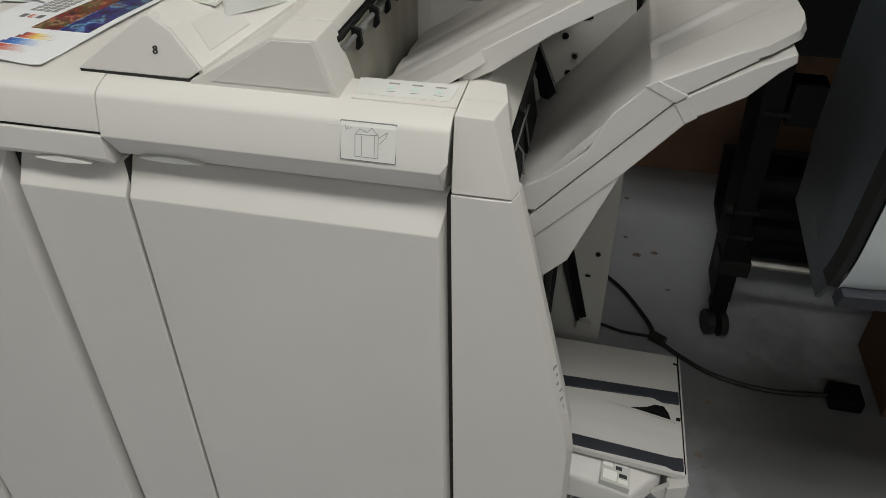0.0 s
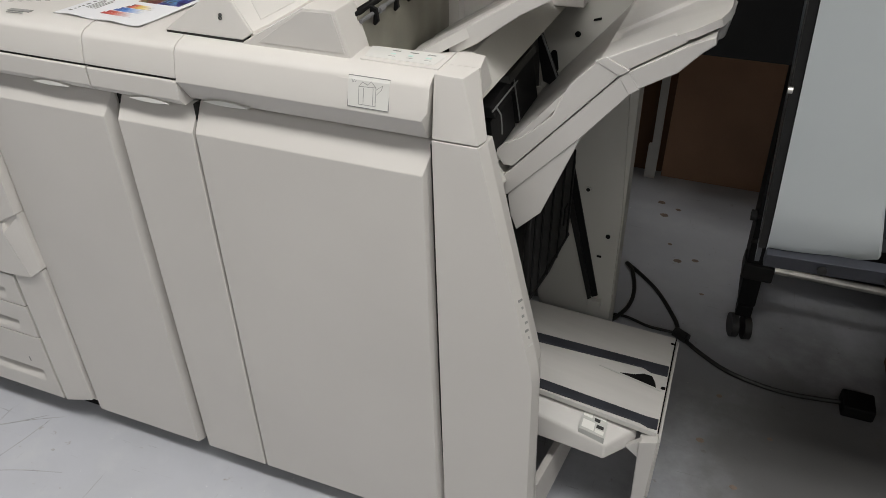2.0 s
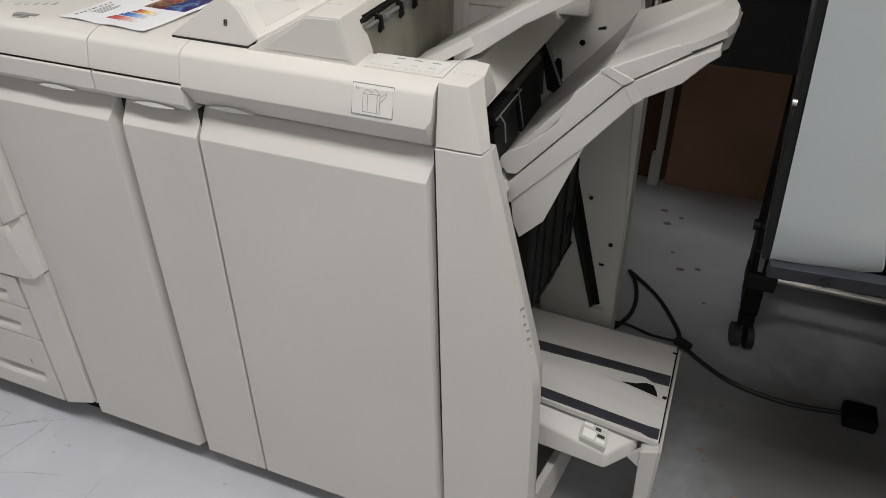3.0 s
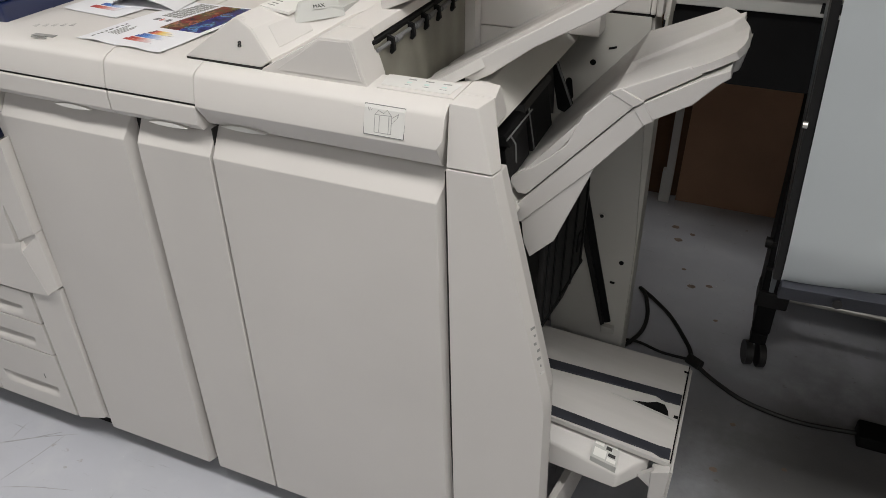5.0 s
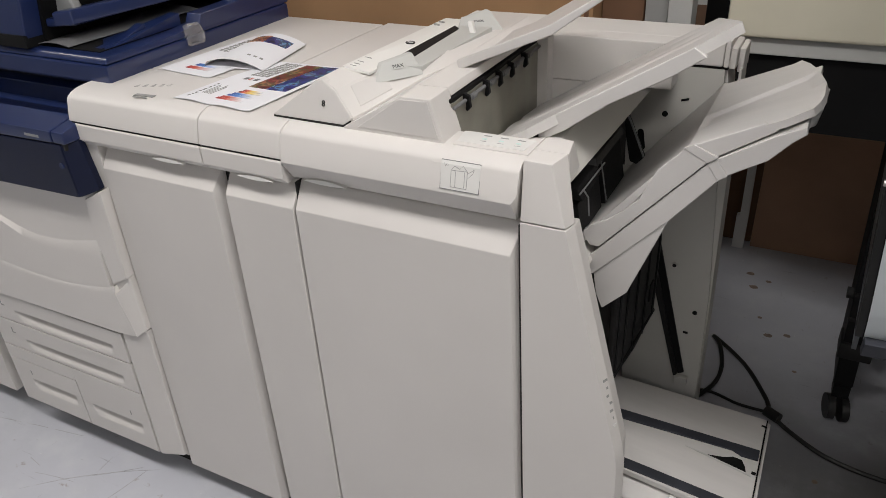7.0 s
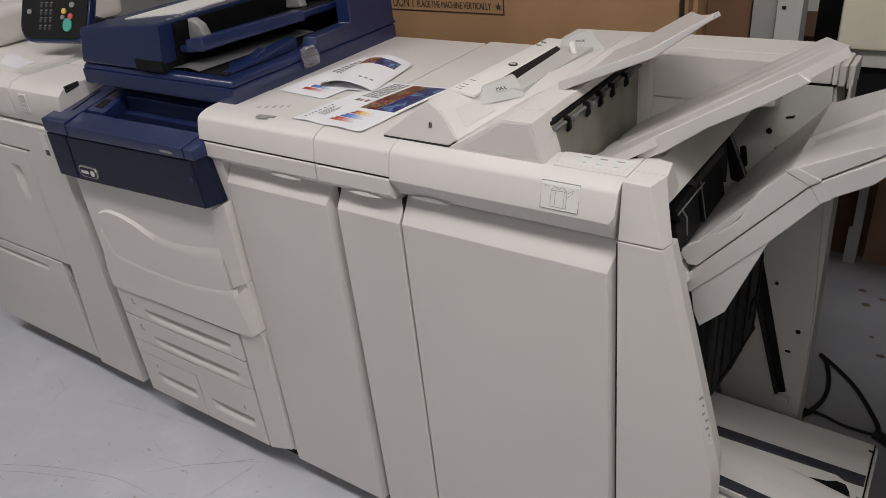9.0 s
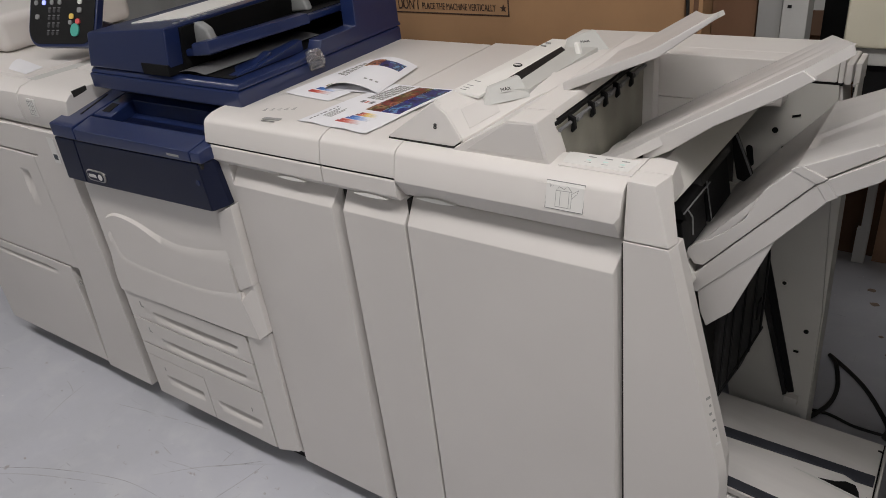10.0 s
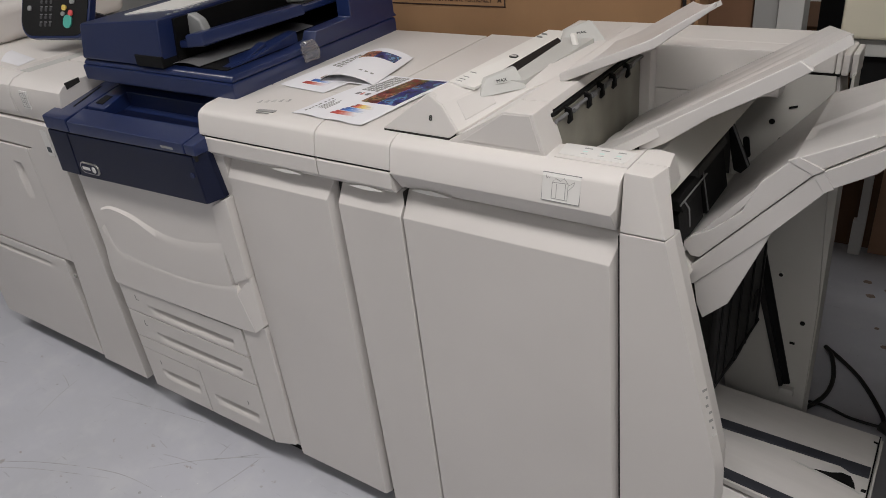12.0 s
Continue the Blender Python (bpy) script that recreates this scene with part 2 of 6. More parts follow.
def solo(name, bm, mat, label, category, kind="", smooth=30, group=""):
    ob = new(name, to_mesh(name, bm, mat, smooth))
    flatten(ob, smooth)
    return tagged(ob, label, category, group, kind)


def soften(bm, width, segments=2, angle=25):
    if width > 0:
        edges = [e for e in bm.edges if len(e.link_faces) == 2 and e.calc_face_angle(0) > radians(angle)]
        bmesh.ops.bevel(bm, geom=edges, offset=width, segments=segments, affect="EDGES", profile=0.5, clamp_overlap=True)
    return bm


def prism(poly, axis, a, b, bevel=0.0, bm=None, segments=2, angle=25):
    """A flat outline pushed along one axis. Outline in (y, z), (x, z) or (x, y)."""
    own = bmesh.new()
    def place(p, d):
        return {"x": (d, p[0], p[1]), "y": (p[0], d, p[1]), "z": (p[0], p[1], d)}[axis]
    lo = [own.verts.new(place(p, a)) for p in poly]
    hi = [own.verts.new(place(p, b)) for p in poly]
    own.faces.new(lo)
    own.faces.new(hi[::-1])
    for i in range(len(poly)):
        j = (i + 1) % len(poly)
        own.faces.new((lo[i], hi[i], hi[j], lo[j]))
    bmesh.ops.recalc_face_normals(own, faces=own.faces)
    soften(own, bevel, segments, angle)
    return join(bm, own)


def join(bm, own):
    if bm is None:
        return own
    me = bpy.data.meshes.new("joint")
    own.to_mesh(me)
    own.free()
    bm.from_mesh(me)
    bpy.data.meshes.remove(me)
    return bm


def box(x0, x1, y0, y1, z0, z1, bevel=0.0, bm=None, segments=2):
    return prism([(x0, y0), (x1, y0), (x1, y1), (x0, y1)], "z", z0, z1, bevel, bm, segments)


def hull(corners, bevel=0.0, bm=None):
    """A solid of eight corners: four below, four above, both turning the same way."""
    own = bmesh.new()
    v = [own.verts.new(c) for c in corners]
    for f in ((3, 2, 1, 0), (4, 5, 6, 7), (0, 1, 5, 4), (1, 2, 6, 5), (2, 3, 7, 6), (3, 0, 4, 7)):
        own.faces.new([v[i] for i in f])
    bmesh.ops.recalc_face_normals(own, faces=own.faces)
    soften(own, bevel)
    return join(bm, own)


def rod(path, r, sides=10, bm=None, caps=True):
    """A round bar along a line of places."""
    own = bmesh.new()
    pts = [Vector(p) for p in path]
    rings = []
    side = None
    for i, p in enumerate(pts):
        d = (pts[min(i + 1, len(pts) - 1)] - pts[max(i - 1, 0)]).normalized()
        if side is None:
            side = d.orthogonal().normalized()
        side = (side - d * side.dot(d)).normalized()
        up = d.cross(side)
        rad = r[i] if isinstance(r, (list, tuple)) else r
        rings.append([own.verts.new(p + (side * math.cos(2 * math.pi * k / sides) + up * math.sin(2 * math.pi * k / sides)) * rad) for k in range(sides)])
    for a, b in zip(rings, rings[1:]):
        for k in range(sides):
            own.faces.new((a[k], a[(k + 1) % sides], b[(k + 1) % sides], b[k]))
    if caps:
        own.faces.new(rings[0][::-1])
        own.faces.new(rings[-1])
    return join(bm, own)


def smooth_line(points, n=8):
    """A soft curve through the places given."""
    pts = [Vector(p) for p in points]
    out = []
    for i in range(len(pts) - 1):
        p0, p1, p2, p3 = pts[max(i - 1, 0)], pts[i], pts[i + 1], pts[min(i + 2, len(pts) - 1)]
        for k in range(n):
            t = k / n
            out.append(0.5 * ((2 * p1) + (p2 - p0) * t + (2 * p0 - 5 * p1 + 4 * p2 - p3) * t * t + (3 * p1 - p0 - 3 * p2 + p3) * t ** 3))
    out.append(pts[-1])
    return out


def sheet(fn, nu, nv, drop, bm=None):
    """A curved plate: fn(u, v) gives its upper side, drop the way to its under side."""
    own = bmesh.new()
    drop = Vector(drop)
    top = [[own.verts.new(fn(i / nu, j / nv)) for j in range(nv + 1)] for i in range(nu + 1)]
    low = [[own.verts.new(top[i][j].co + drop) for j in range(nv + 1)] for i in range(nu + 1)]
    for i in range(nu):
        for j in range(nv):
            own.faces.new((top[i][j], top[i + 1][j], top[i + 1][j + 1], top[i][j + 1]))
            own.faces.new((low[i][j], low[i][j + 1], low[i + 1][j + 1], low[i + 1][j]))
    for i in range(nu):
        own.faces.new((top[i][0], low[i][0], low[i + 1][0], top[i + 1][0]))
        own.faces.new((top[i][nv], top[i + 1][nv], low[i + 1][nv], low[i][nv]))
    for j in range(nv):
        own.faces.new((top[0][j], top[0][j + 1], low[0][j + 1], low[0][j]))
        own.faces.new((top[nu][j], low[nu][j], low[nu][j + 1], top[nu][j + 1]))
    return join(bm, own)


def along(points, u):
    """The place at share u of the length of a line of (x, z)."""
    pts = [Vector(p) for p in points]
    lens = [(b - a).length for a, b in zip(pts, pts[1:])]
    d = u * sum(lens)
    for a, b, l in zip(pts, pts[1:], lens):
        if d <= l or b is pts[-1]:
            return a.lerp(b, d / l)
        d -= l


def disc(c, axis, r, depth, sides=16, bm=None):
    a = Vector(axis).normalized()
    return rod([Vector(c) - a * depth / 2, Vector(c) + a * depth / 2], r, sides, bm)


def words(text, size, m, mat, name, parent=None, label="", depth=0.0004, wide=1.0):
    cu = bpy.data.curves.new(name, "FONT")
    cu.body, cu.size, cu.extrude, cu.align_x, cu.align_y = text, size, depth, "CENTER", "CENTER"
    tmp = bpy.data.objects.new("tmp", cu)
    me = bpy.data.meshes.new_from_object(tmp)
    bpy.data.objects.remove(tmp)
    bpy.data.curves.remove(cu)
    me.transform(m @ Matrix.Diagonal((wide, 1, 1, 1)))
    me.materials.append(mat)
    ob = new(name, me)
    if parent is not None:
        ob.parent = parent
        if parent.name in BASE:
            ob.matrix_parent_inverse = Matrix.Translation(-BASE[parent.name])
    return tagged(ob, label)


def facing_front(x, y, z):
    """A pose in which flat writing stands upright and faces the front of the row."""
    return pose(x, y, z, 90, 0, 0)


def scooped(x0, x1, z0, z1, y, thick, sx0, sx1, sz0, sz1, deep, bevel=0.003):
    """A front panel with a finger scoop: deep at its upper edge, running out below."""
    own = bmesh.new()
    xs, zs = [x0, sx0, sx1, x1], [z0, sz0, sz1, z1]
    g = [[own.verts.new((x, y, z)) for z in zs] for x in xs]
    for i in range(3):
        for j in range(3):
            if i != 1 and j != 1:
                own.faces.new((g[i][j], g[i + 1][j], g[i + 1][j + 1], g[i][j + 1]))
    nu, nv = 18, 8
    bl, br, tl, tr = g[1][1], g[2][1], g[1][2], g[2][2]
    cup = []
    for a in range(nu + 1):
        col = []
        for c in range(nv + 1):
            u, w = a / nu, c / nv
            if (a, c) in ((0, 0), (nu, 0), (0, nv), (nu, nv)):
                col.append({(0, 0): bl, (nu, 0): br, (0, nv): tl, (nu, nv): tr}[(a, c)])
                continue
            fall = (w / 0.8) ** 1.4 if w < 0.8 else ((1 - w) / 0.2) ** 0.7
            d = 0.0 if a in (0, nu) or c in (0, nv) else deep * math.sin(math.pi * u) ** 0.45 * fall
            col.append(own.verts.new((sx0 + (sx1 - sx0) * u, y + d, sz0 + (sz1 - sz0) * w)))
        cup.append(col)
    for a in range(nu):
        for c in range(nv):
            own.faces.new((cup[a][c], cup[a + 1][c], cup[a + 1][c + 1], cup[a][c + 1]))
    low, high, west, east = [q[0] for q in cup], [q[nv] for q in cup], cup[0], cup[nu]
    own.faces.new([g[1][0], g[2][0]] + low[::-1])
    own.faces.new(high + [g[2][3], g[1][3]])
    own.faces.new([g[0][1]] + west + [g[0][2]])
    own.faces.new([g[3][2]] + east[::-1] + [g[3][1]])
    back = [[own.verts.new((x, y + thick, z)) for z in (z0, z1)] for x in (x0, x1)]
    rim = [g[0][0], g[1][0], g[2][0], g[3][0], g[3][1], g[3][2], g[3][3], g[2][3], g[1][3], g[0][3], g[0][2], g[0][1]]
    own.faces.new((g[0][0], g[1][0], g[2][0], g[3][0], back[1][0], back[0][0]))
    own.faces.new((g[3][0], g[3][1], g[3][2], g[3][3], back[1][1], back[1][0]))
    own.faces.new((g[3][3], g[2][3], g[1][3], g[0][3], back[0][1], back[1][1]))
    own.faces.new((g[0][3], g[0][2], g[0][1], g[0][0], back[0][0], back[0][1]))
    own.faces.new((back[0][0], back[1][0], back[1][1], back[0][1]))
    bmesh.ops.recalc_face_normals(own, faces=own.faces)
    if bevel:
        es = [e for e in own.edges if len(e.link_faces) == 2 and e.calc_face_angle(0) > radians(70) and min(q.co.y for q in e.verts) < y + 0.001]
        bmesh.ops.bevel(own, geom=es, offset=bevel, segments=2, affect="EDGES", profile=0.5, clamp_overlap=True)
    return own


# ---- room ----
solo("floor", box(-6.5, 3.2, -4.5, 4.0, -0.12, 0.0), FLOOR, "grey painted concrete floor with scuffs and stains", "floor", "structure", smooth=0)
solo("ceiling", box(-6.5, 3.2, -4.5, 4.0, 3.0, 3.1), WALLPAINT, "plain white ceiling above the machines", "ceiling", "structure", smooth=0)
solo("wall_north", box(-6.5, 3.2, 4.0, 4.15, 0.0, 3.0), WALLPAINT, "plain white painted wall", "wall", "structure", smooth=0)
solo("wall_south", box(-6.5, 3.2, -4.65, -4.5, 0.0, 3.0), WALLPAINT, "plain white painted wall", "wall", "structure", smooth=0)
solo("wall_west", box(-6.65, -6.5, -4.65, 4.15, 0.0, 3.0), WALLPAINT, "plain white painted wall", "wall", "structure", smooth=0)
solo("wall_east", box(3.2, 3.35, -4.65, 4.15, 0.0, 3.0), WALLPAINT, "plain white painted wall", "wall", "structure", smooth=0)

TOP = 0.990


def bar_profile(bottom, crease=0.935, front=-0.008, back=0.16):
    """The rounded nose of the units' front rail, in (y, z)."""
    return [(back, TOP), (0.05, TOP), (0.028, TOP - 0.0015), (0.012, TOP - 0.006), (0.004, TOP - 0.011), (0.0, TOP - 0.017), (front + 0.002, crease + 0.012), (front, crease), (0.014, bottom), (0.04, bottom), (back, bottom + 0.02)]


def lens_scoop(x, w, z, y=-0.004):
    """A pale lens-shaped finger hold under a rail."""
    n = 12
    pts = [(x - w / 2 + w * k / n, z + 0.0052 * math.sin(math.pi * k / n)) for k in range(n + 1)]
    pts += [(x + w / 2 - w * k / n, z - 0.0025 * math.sin(math.pi * k / n)) for k in range(1, n)]
    return prism(pts, "y", y, y + 0.012, 0.0)


def front_door(x0, x1, top, chamfer=0.007, spread=0.0):
    """A tall door whose head leans back under the rail and whose far edge is chamfered; spread widens its foot."""
    own = bmesh.new()
    face, side, low, knee = -0.002, 0.012, 0.062, 0.8445

    def edge(z):
        return x1 + spread * (0.897 - z) / 0.835
    f = [own.verts.new(p) for p in ((x0 + 0.002, face, low), (edge(low) - chamfer, face, low), (edge(knee) - chamfer, face, knee), (x0 + 0.002, face, knee))]
    m = [own.verts.new(p) for p in ((x0, face + 0.004, low), (edge(low), side, low), (edge(top), 0.026, 0.8865), (x0, 0.026, 0.8865))]
    k = [own.verts.new(p) for p in ((x0, 0.045, low), (edge(low), 0.045, low), (edge(top), 0.045, top), (x0, 0.045, top))]
    own.faces.new(f)
    own.faces.new(k[::-1])
    for a, b in ((f, m), (m, k)):
        for i in range(4):
            own.faces.new((a[i], b[i], b[(i + 1) % 4], a[(i + 1) % 4]))
    bmesh.ops.recalc_face_normals(own, faces=own.faces)
    return soften(own, 0.0016, 3, 15)


def rail_unit(name, x0, x1, label, handle_x):
    u = thing(name, (x0 + x1) / 2, 0.3, 0.0, label, "printer module", "modules of the print line")
    part("body", box(x0 + 0.003, x1 - 0.003, 0.045, 0.60, 0.06, 0.975, 0.004), BEIGE, u)
    part("toe", box(x0 + 0.004, x1 - 0.004, 0.055, 0.58, 0.0, 0.06), BLACK, u, "black recessed base")
    part("front_rail", prism(bar_profile(0.9325), "x", x0 + 0.0003, x1 - 0.0003, 0.0015, None, 2, 40), CREAM, u, smooth=34)
    part("seam", box(x0 + 0.002, x1 - 0.002, -0.0045, 0.05, 0.9295, 0.934), GAP, u, "dark seam under the rail")
    lip = part("lip", prism([(-0.006, 0.9307), (-0.0078, 0.9285), (-0.008, 0.900), (0.002, 0.889), (0.04, 0.889), (0.04, 0.9307)], "x", x0 + 0.0008, x1 - 0.0008, 0.0010), CREAM, u)
    # Dark strip added in the gap between neighbouring rails to keep it dark.
    part("joint_gap", box(x1 - 0.0006, x1 + 0.0006, 0.020, 0.16, 0.925, 0.9835), GAP, u)
    part("finger_hold", lens_scoop(handle_x, 0.075, 0.8895, -0.0055), WHITE, lip)
    return u


# ---- interface unit and folder unit ----
iface = rail_unit("interface_unit", -0.890, -0.5725, "beige plastic interface module with one tall door", -0.66)
part("top_cover", box(-0.886, -0.5735, 0.162, 0.60, 0.965, TOP - 0.0005, 0.003), CREAM, iface)
part("door", front_door(-0.846, -0.563, 0.884), BEIGE, iface, "tall beige door with leaning head")
folder = rail_unit("folder_unit", -0.5715, -0.401, "narrow beige plastic paper folder module", -0.465)
part("top_cover", box(-0.5705, -0.402, 0.162, 0.615, 0.965, TOP - 0.0005, 0.003), CREAM, folder)
part("door", front_door(-0.544, -0.3965, 0.884, 0.0015), BEIGE, folder, "narrow tall beige door")
part("jamb", box(-0.3964, -0.3946, 0.012, 0.046, 0.062, 0.888), GAP, folder, "dark gap beside the door")
part("jamb", box(-0.565, -0.543, 0.03, 0.05, 0.062, 0.886), DARK, folder, "dark gap beside the door")

# small print on the interface unit's cover
info = thing("instruction_label", -0.745, 0.03, TOP, "grey printed label and faint icons on the cover", "label")
part("plate", prism([(-0.742, 0.026), (-0.700, 0.030), (-0.700, 0.040), (-0.742, 0.036)], "z", TOP - 0.001, TOP + 0.0002), INKGREY, info)
part("ink_line", prism([(-0.736, 0.019), (-0.706, 0.022), (-0.706, 0.024), (-0.736, 0.021)], "z", TOP - 0.001, TOP + 0.0004), INKGREY, info)
for k in range(5):
    x0, y0 = -0.778 + 0.014 * k, 0.062 + 0.006 * k
    for q in range(3):
        part("icon", prism([(x0, y0 + 0.005 * q), (x0 + 0.008 - 0.002 * q, y0 + 0.0015 + 0.005 * q), (x0 + 0.008 - 0.002 * q, y0 + 0.003 + 0.005 * q), (x0, y0 + 0.0015 + 0.005 * q)], "z", TOP - 0.001, TOP + 0.0004), INKGREY, info)

# ---- finisher ----
fin = thing("finisher", -0.1, 0.3, 0.0, "beige plastic booklet finisher with a tall front door", "printer finisher", "modules of the print line")
part("body", box(-0.396, -0.14, 0.045, 0.60, 0.06, 0.975, 0.004), BEIGE, fin)
part("toe", box(-0.393, 0.10, 0.055, 0.57, 0.0, 0.0615), BLACK, fin, "black recessed base")
own = prism(bar_profile(0.8965, 0.931, -0.0095, 0.078), "x", -0.4005, -0.0008, 0.0, None, 2, 40)
for v in own.verts:
    if v.co.x > -0.01 and v.co.y < 0.02 and v.co.z < 0.935:
        v.co.x -= 0.009
rail = part("front_rail", soften(own, 0.0015, 2, 40), CREAM, fin, smooth=34)
part("finger_hold", lens_scoop(-0.331, 0.080, 0.8985, 0.0055), WHITE, rail)
own = front_door(-0.3945, -0.003, 0.897, 0.011, 0.0155)
door = part("door", own, BEIGE, fin, "tall beige door with leaning head")
part("side_seam", hull([(0.008, 0.012, 0.062), (0.018, 0.012, 0.062), (0.018, 0.05, 0.062), (0.008, 0.05, 0.062), (-0.006, 0.012, 0.89), (0.004, 0.012, 0.89), (0.004, 0.05, 0.89), (-0.006, 0.05, 0.89)]), GAP, fin, "dark seam beside the door")
# the end cover leans inward from its elbow up
part("end_cap", hull([(0.001, 0.0, 0.9035), (0.0665, 0.0, 0.9035), (0.0745, 0.018, 0.9070), (0.001, 0.050, 0.9035),
                      (0.001, 0.010, 0.9915), (0.042, 0.008, 0.9915), (0.050, 0.050, 0.9915), (0.001, 0.050, 0.9915)], 0.002), CREAM, fin)
part("end_cap_top", hull([(0.001, 0.0505, 0.952), (0.055, 0.0505, 0.952), (0.052, 0.10, 0.952), (0.001, 0.11, 0.952),
                          (0.001, 0.0505, 0.9912), (0.051, 0.0505, 0.9912), (0.042, 0.098, 0.9905), (0.001, 0.108, 0.9905)], 0.0015), CREAM, fin)
end = prism([(0.0005, 0.9012), (0.0665, 0.9012), (0.161, 0.534), (0.166, 0.50), (0.178, 0.062), (0.016, 0.062)], "y", 0.0, 0.018, 0.0)
for v in end.verts:
    if v.co.y > 0.01 and v.co.x > 0.05:
        v.co.x += 0.0075
        v.co.z += 0.004 if v.co.z > 0.85 else 0.0
end_cover = part("end_cover", soften(end, 0.0012, 2, 8), BEIGE, fin, "slanted beige end cover")
part("inner_edge", hull([(0.150, 0.0185, 0.535), (0.166, 0.0185, 0.535), (0.166, 0.046, 0.535), (0.150, 0.046, 0.535),
                         (0.056, 0.0185, 0.9), (0.072, 0.0185, 0.9), (0.072, 0.046, 0.9), (0.056, 0.046, 0.9)], 0.0015), BEIGE, end_cover)
part("inner_edge", hull([(0.150, 0.0185, 0.062), (0.183, 0.0185, 0.062), (0.183, 0.046, 0.062), (0.150, 0.046, 0.062),
                         (0.150, 0.0185, 0.534), (0.166, 0.0185, 0.534), (0.166, 0.046, 0.534), (0.150, 0.046, 0.534)], 0.0015), BEIGE, end_cover)

part("top_cover", box(-0.399, -0.270, 0.079, 0.53, 0.965, TOP - 0.0008, 0.002), CREAM, fin)
# exit throat under the inserter
HOP = [(-0.300, TOP - 0.01), (-0.300, TOP), (-0.195, 1.050), (-0.146, 1.051), (-0.127, TOP), (-0.127, TOP - 0.01)]
part("throat_front", prism(HOP, "y", 0.028, 0.086, 0.003), CREAM, fin)
part("throat_panel", prism([(-0.272, TOP + 0.004), (-0.196, 1.046), (-0.151, 1.0475), (-0.135, TOP + 0.004)], "y", 0.0270, 0.03, 0.0008), BEIGE, fin)
part("throat_roof", prism([(-0.300, TOP), (-0.195, 1.050), (-0.147, 1.051), (-0.142, 1.038), (-0.20, 1.03), (-0.29, TOP - 0.01)], "y", 0.0862, 0.53, 0.002), CREAM, fin)
part("throat_back", box(-0.20, -0.118, 0.425, 0.455, 0.90, 1.04, 0.002), CREAM, fin)
# Dark sheet behind the curtain stands in for shade inside the throat.
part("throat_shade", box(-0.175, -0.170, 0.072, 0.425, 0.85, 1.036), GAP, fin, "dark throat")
part("curtain", sheet(lambda u, v: Vector((-0.1375 + 0.0006 * math.sin(v * 40), 0.076 + 0.348 * v, 1.0295 - 0.14 * u)), 3, 60, (-0.001, 0, 0)), FILM, fin, "milky film curtain")
part("throat_rail", box(-0.150, -0.138, 0.075, 0.425, 1.0295, 1.036, 0.002), BLACK, fin)
part("roller_shaft", rod([(-0.134, 0.078, 1.023), (-0.134, 0.424, 1.023)], 0.003), DARKGREY, fin)
for k, yy in enumerate((0.115, 0.185, 0.235, 0.285, 0.345)):
    clip = prism([(-0.1385, 1.034), (-0.128, 1.030), (-0.126, 1.012), (-0.131, 1.006), (-0.1345, 1.008), (-0.133, 1.020), (-0.1385, 1.022)], "y", yy, yy + 0.007, 0.001)
    part("paper_clip", clip, BLACK, fin, "black hooked paper guide")
    part("roller", disc((-0.133, yy + 0.026, 1.022), (0, 1, 0), 0.0048, 0.014), DARKGREY, fin)
# status panel with icons
panel = part("status_panel", prism([(-0.112, 0.040), (-0.010, 0.040), (-0.006, 0.0795), (-0.118, 0.0785)], "z", 0.975, 0.9912, 0.0003), LABEL, fin)
for k in range(3):
    xx = -0.082 + 0.026 * k
    part("lamp_window", box(xx + 0.001, xx + 0.008, 0.057, 0.061, 0.990, 0.9916, 0.0), MINT, panel)
    part("icon", box(xx - 0.001, xx + 0.011, 0.0690, 0.0720, 0.990, 0.9915, 0.0), INKGREY, panel)
    part("icon", box(xx + 0.001, xx + 0.011, 0.0500, 0.0508, 0.990, 0.9915, 0.0), INKGREY, panel)
part("deck", prism([(-0.114, 0.03), (0.0, 0.03), (0.0, 0.10), (-0.03, 0.084), (-0.114, 0.082)], "z", 0.955, 0.9905, 0.001), CREAM, fin)
# rear wall of the output bay
part("rear_wall", box(-0.125, 0.10, 0.458, 0.505, 0.955, 1.038, 0.004), CREAM, fin)
part("rear_wall", box(-0.125, 0.0, 0.4585, 0.504, 0.80, 0.9545), CREAM, fin)
part("rear_wall_top", box(-0.126, 0.174, 0.5055, 0.60, 0.99, 1.0375, 0.004), CREAM, fin)
part("rear_cover", prism([(-0.40, 0.06), (-0.40, 0.992), (-0.345, 1.033), (-0.127, 1.035), (-0.127, 0.06)], "y", 0.532, 0.61, 0.004), CREAM, fin)
# exit side below the top tray
part("side_rail", hull([(0.020, 0.058, 0.946), (0.054, 0.058, 0.946), (0.058, 0.508, 0.940), (0.020, 0.508, 0.940),
                        (0.0, 0.085, 0.990), (0.022, 0.085, 0.990), (0.022, 0.508, 0.990), (0.0, 0.508, 0.990)], 0.002), PLATE, fin, "pale sloping panel above the exit mouth")
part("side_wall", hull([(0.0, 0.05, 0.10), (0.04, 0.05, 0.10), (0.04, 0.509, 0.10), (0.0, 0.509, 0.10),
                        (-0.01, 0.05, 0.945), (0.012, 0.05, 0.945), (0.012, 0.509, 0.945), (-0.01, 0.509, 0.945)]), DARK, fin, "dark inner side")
part("inner_back", box(-0.125, 0.019, 0.5105, 0.519, 0.06, 0.984), PLATE, fin)
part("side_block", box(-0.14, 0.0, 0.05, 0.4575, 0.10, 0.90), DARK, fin)
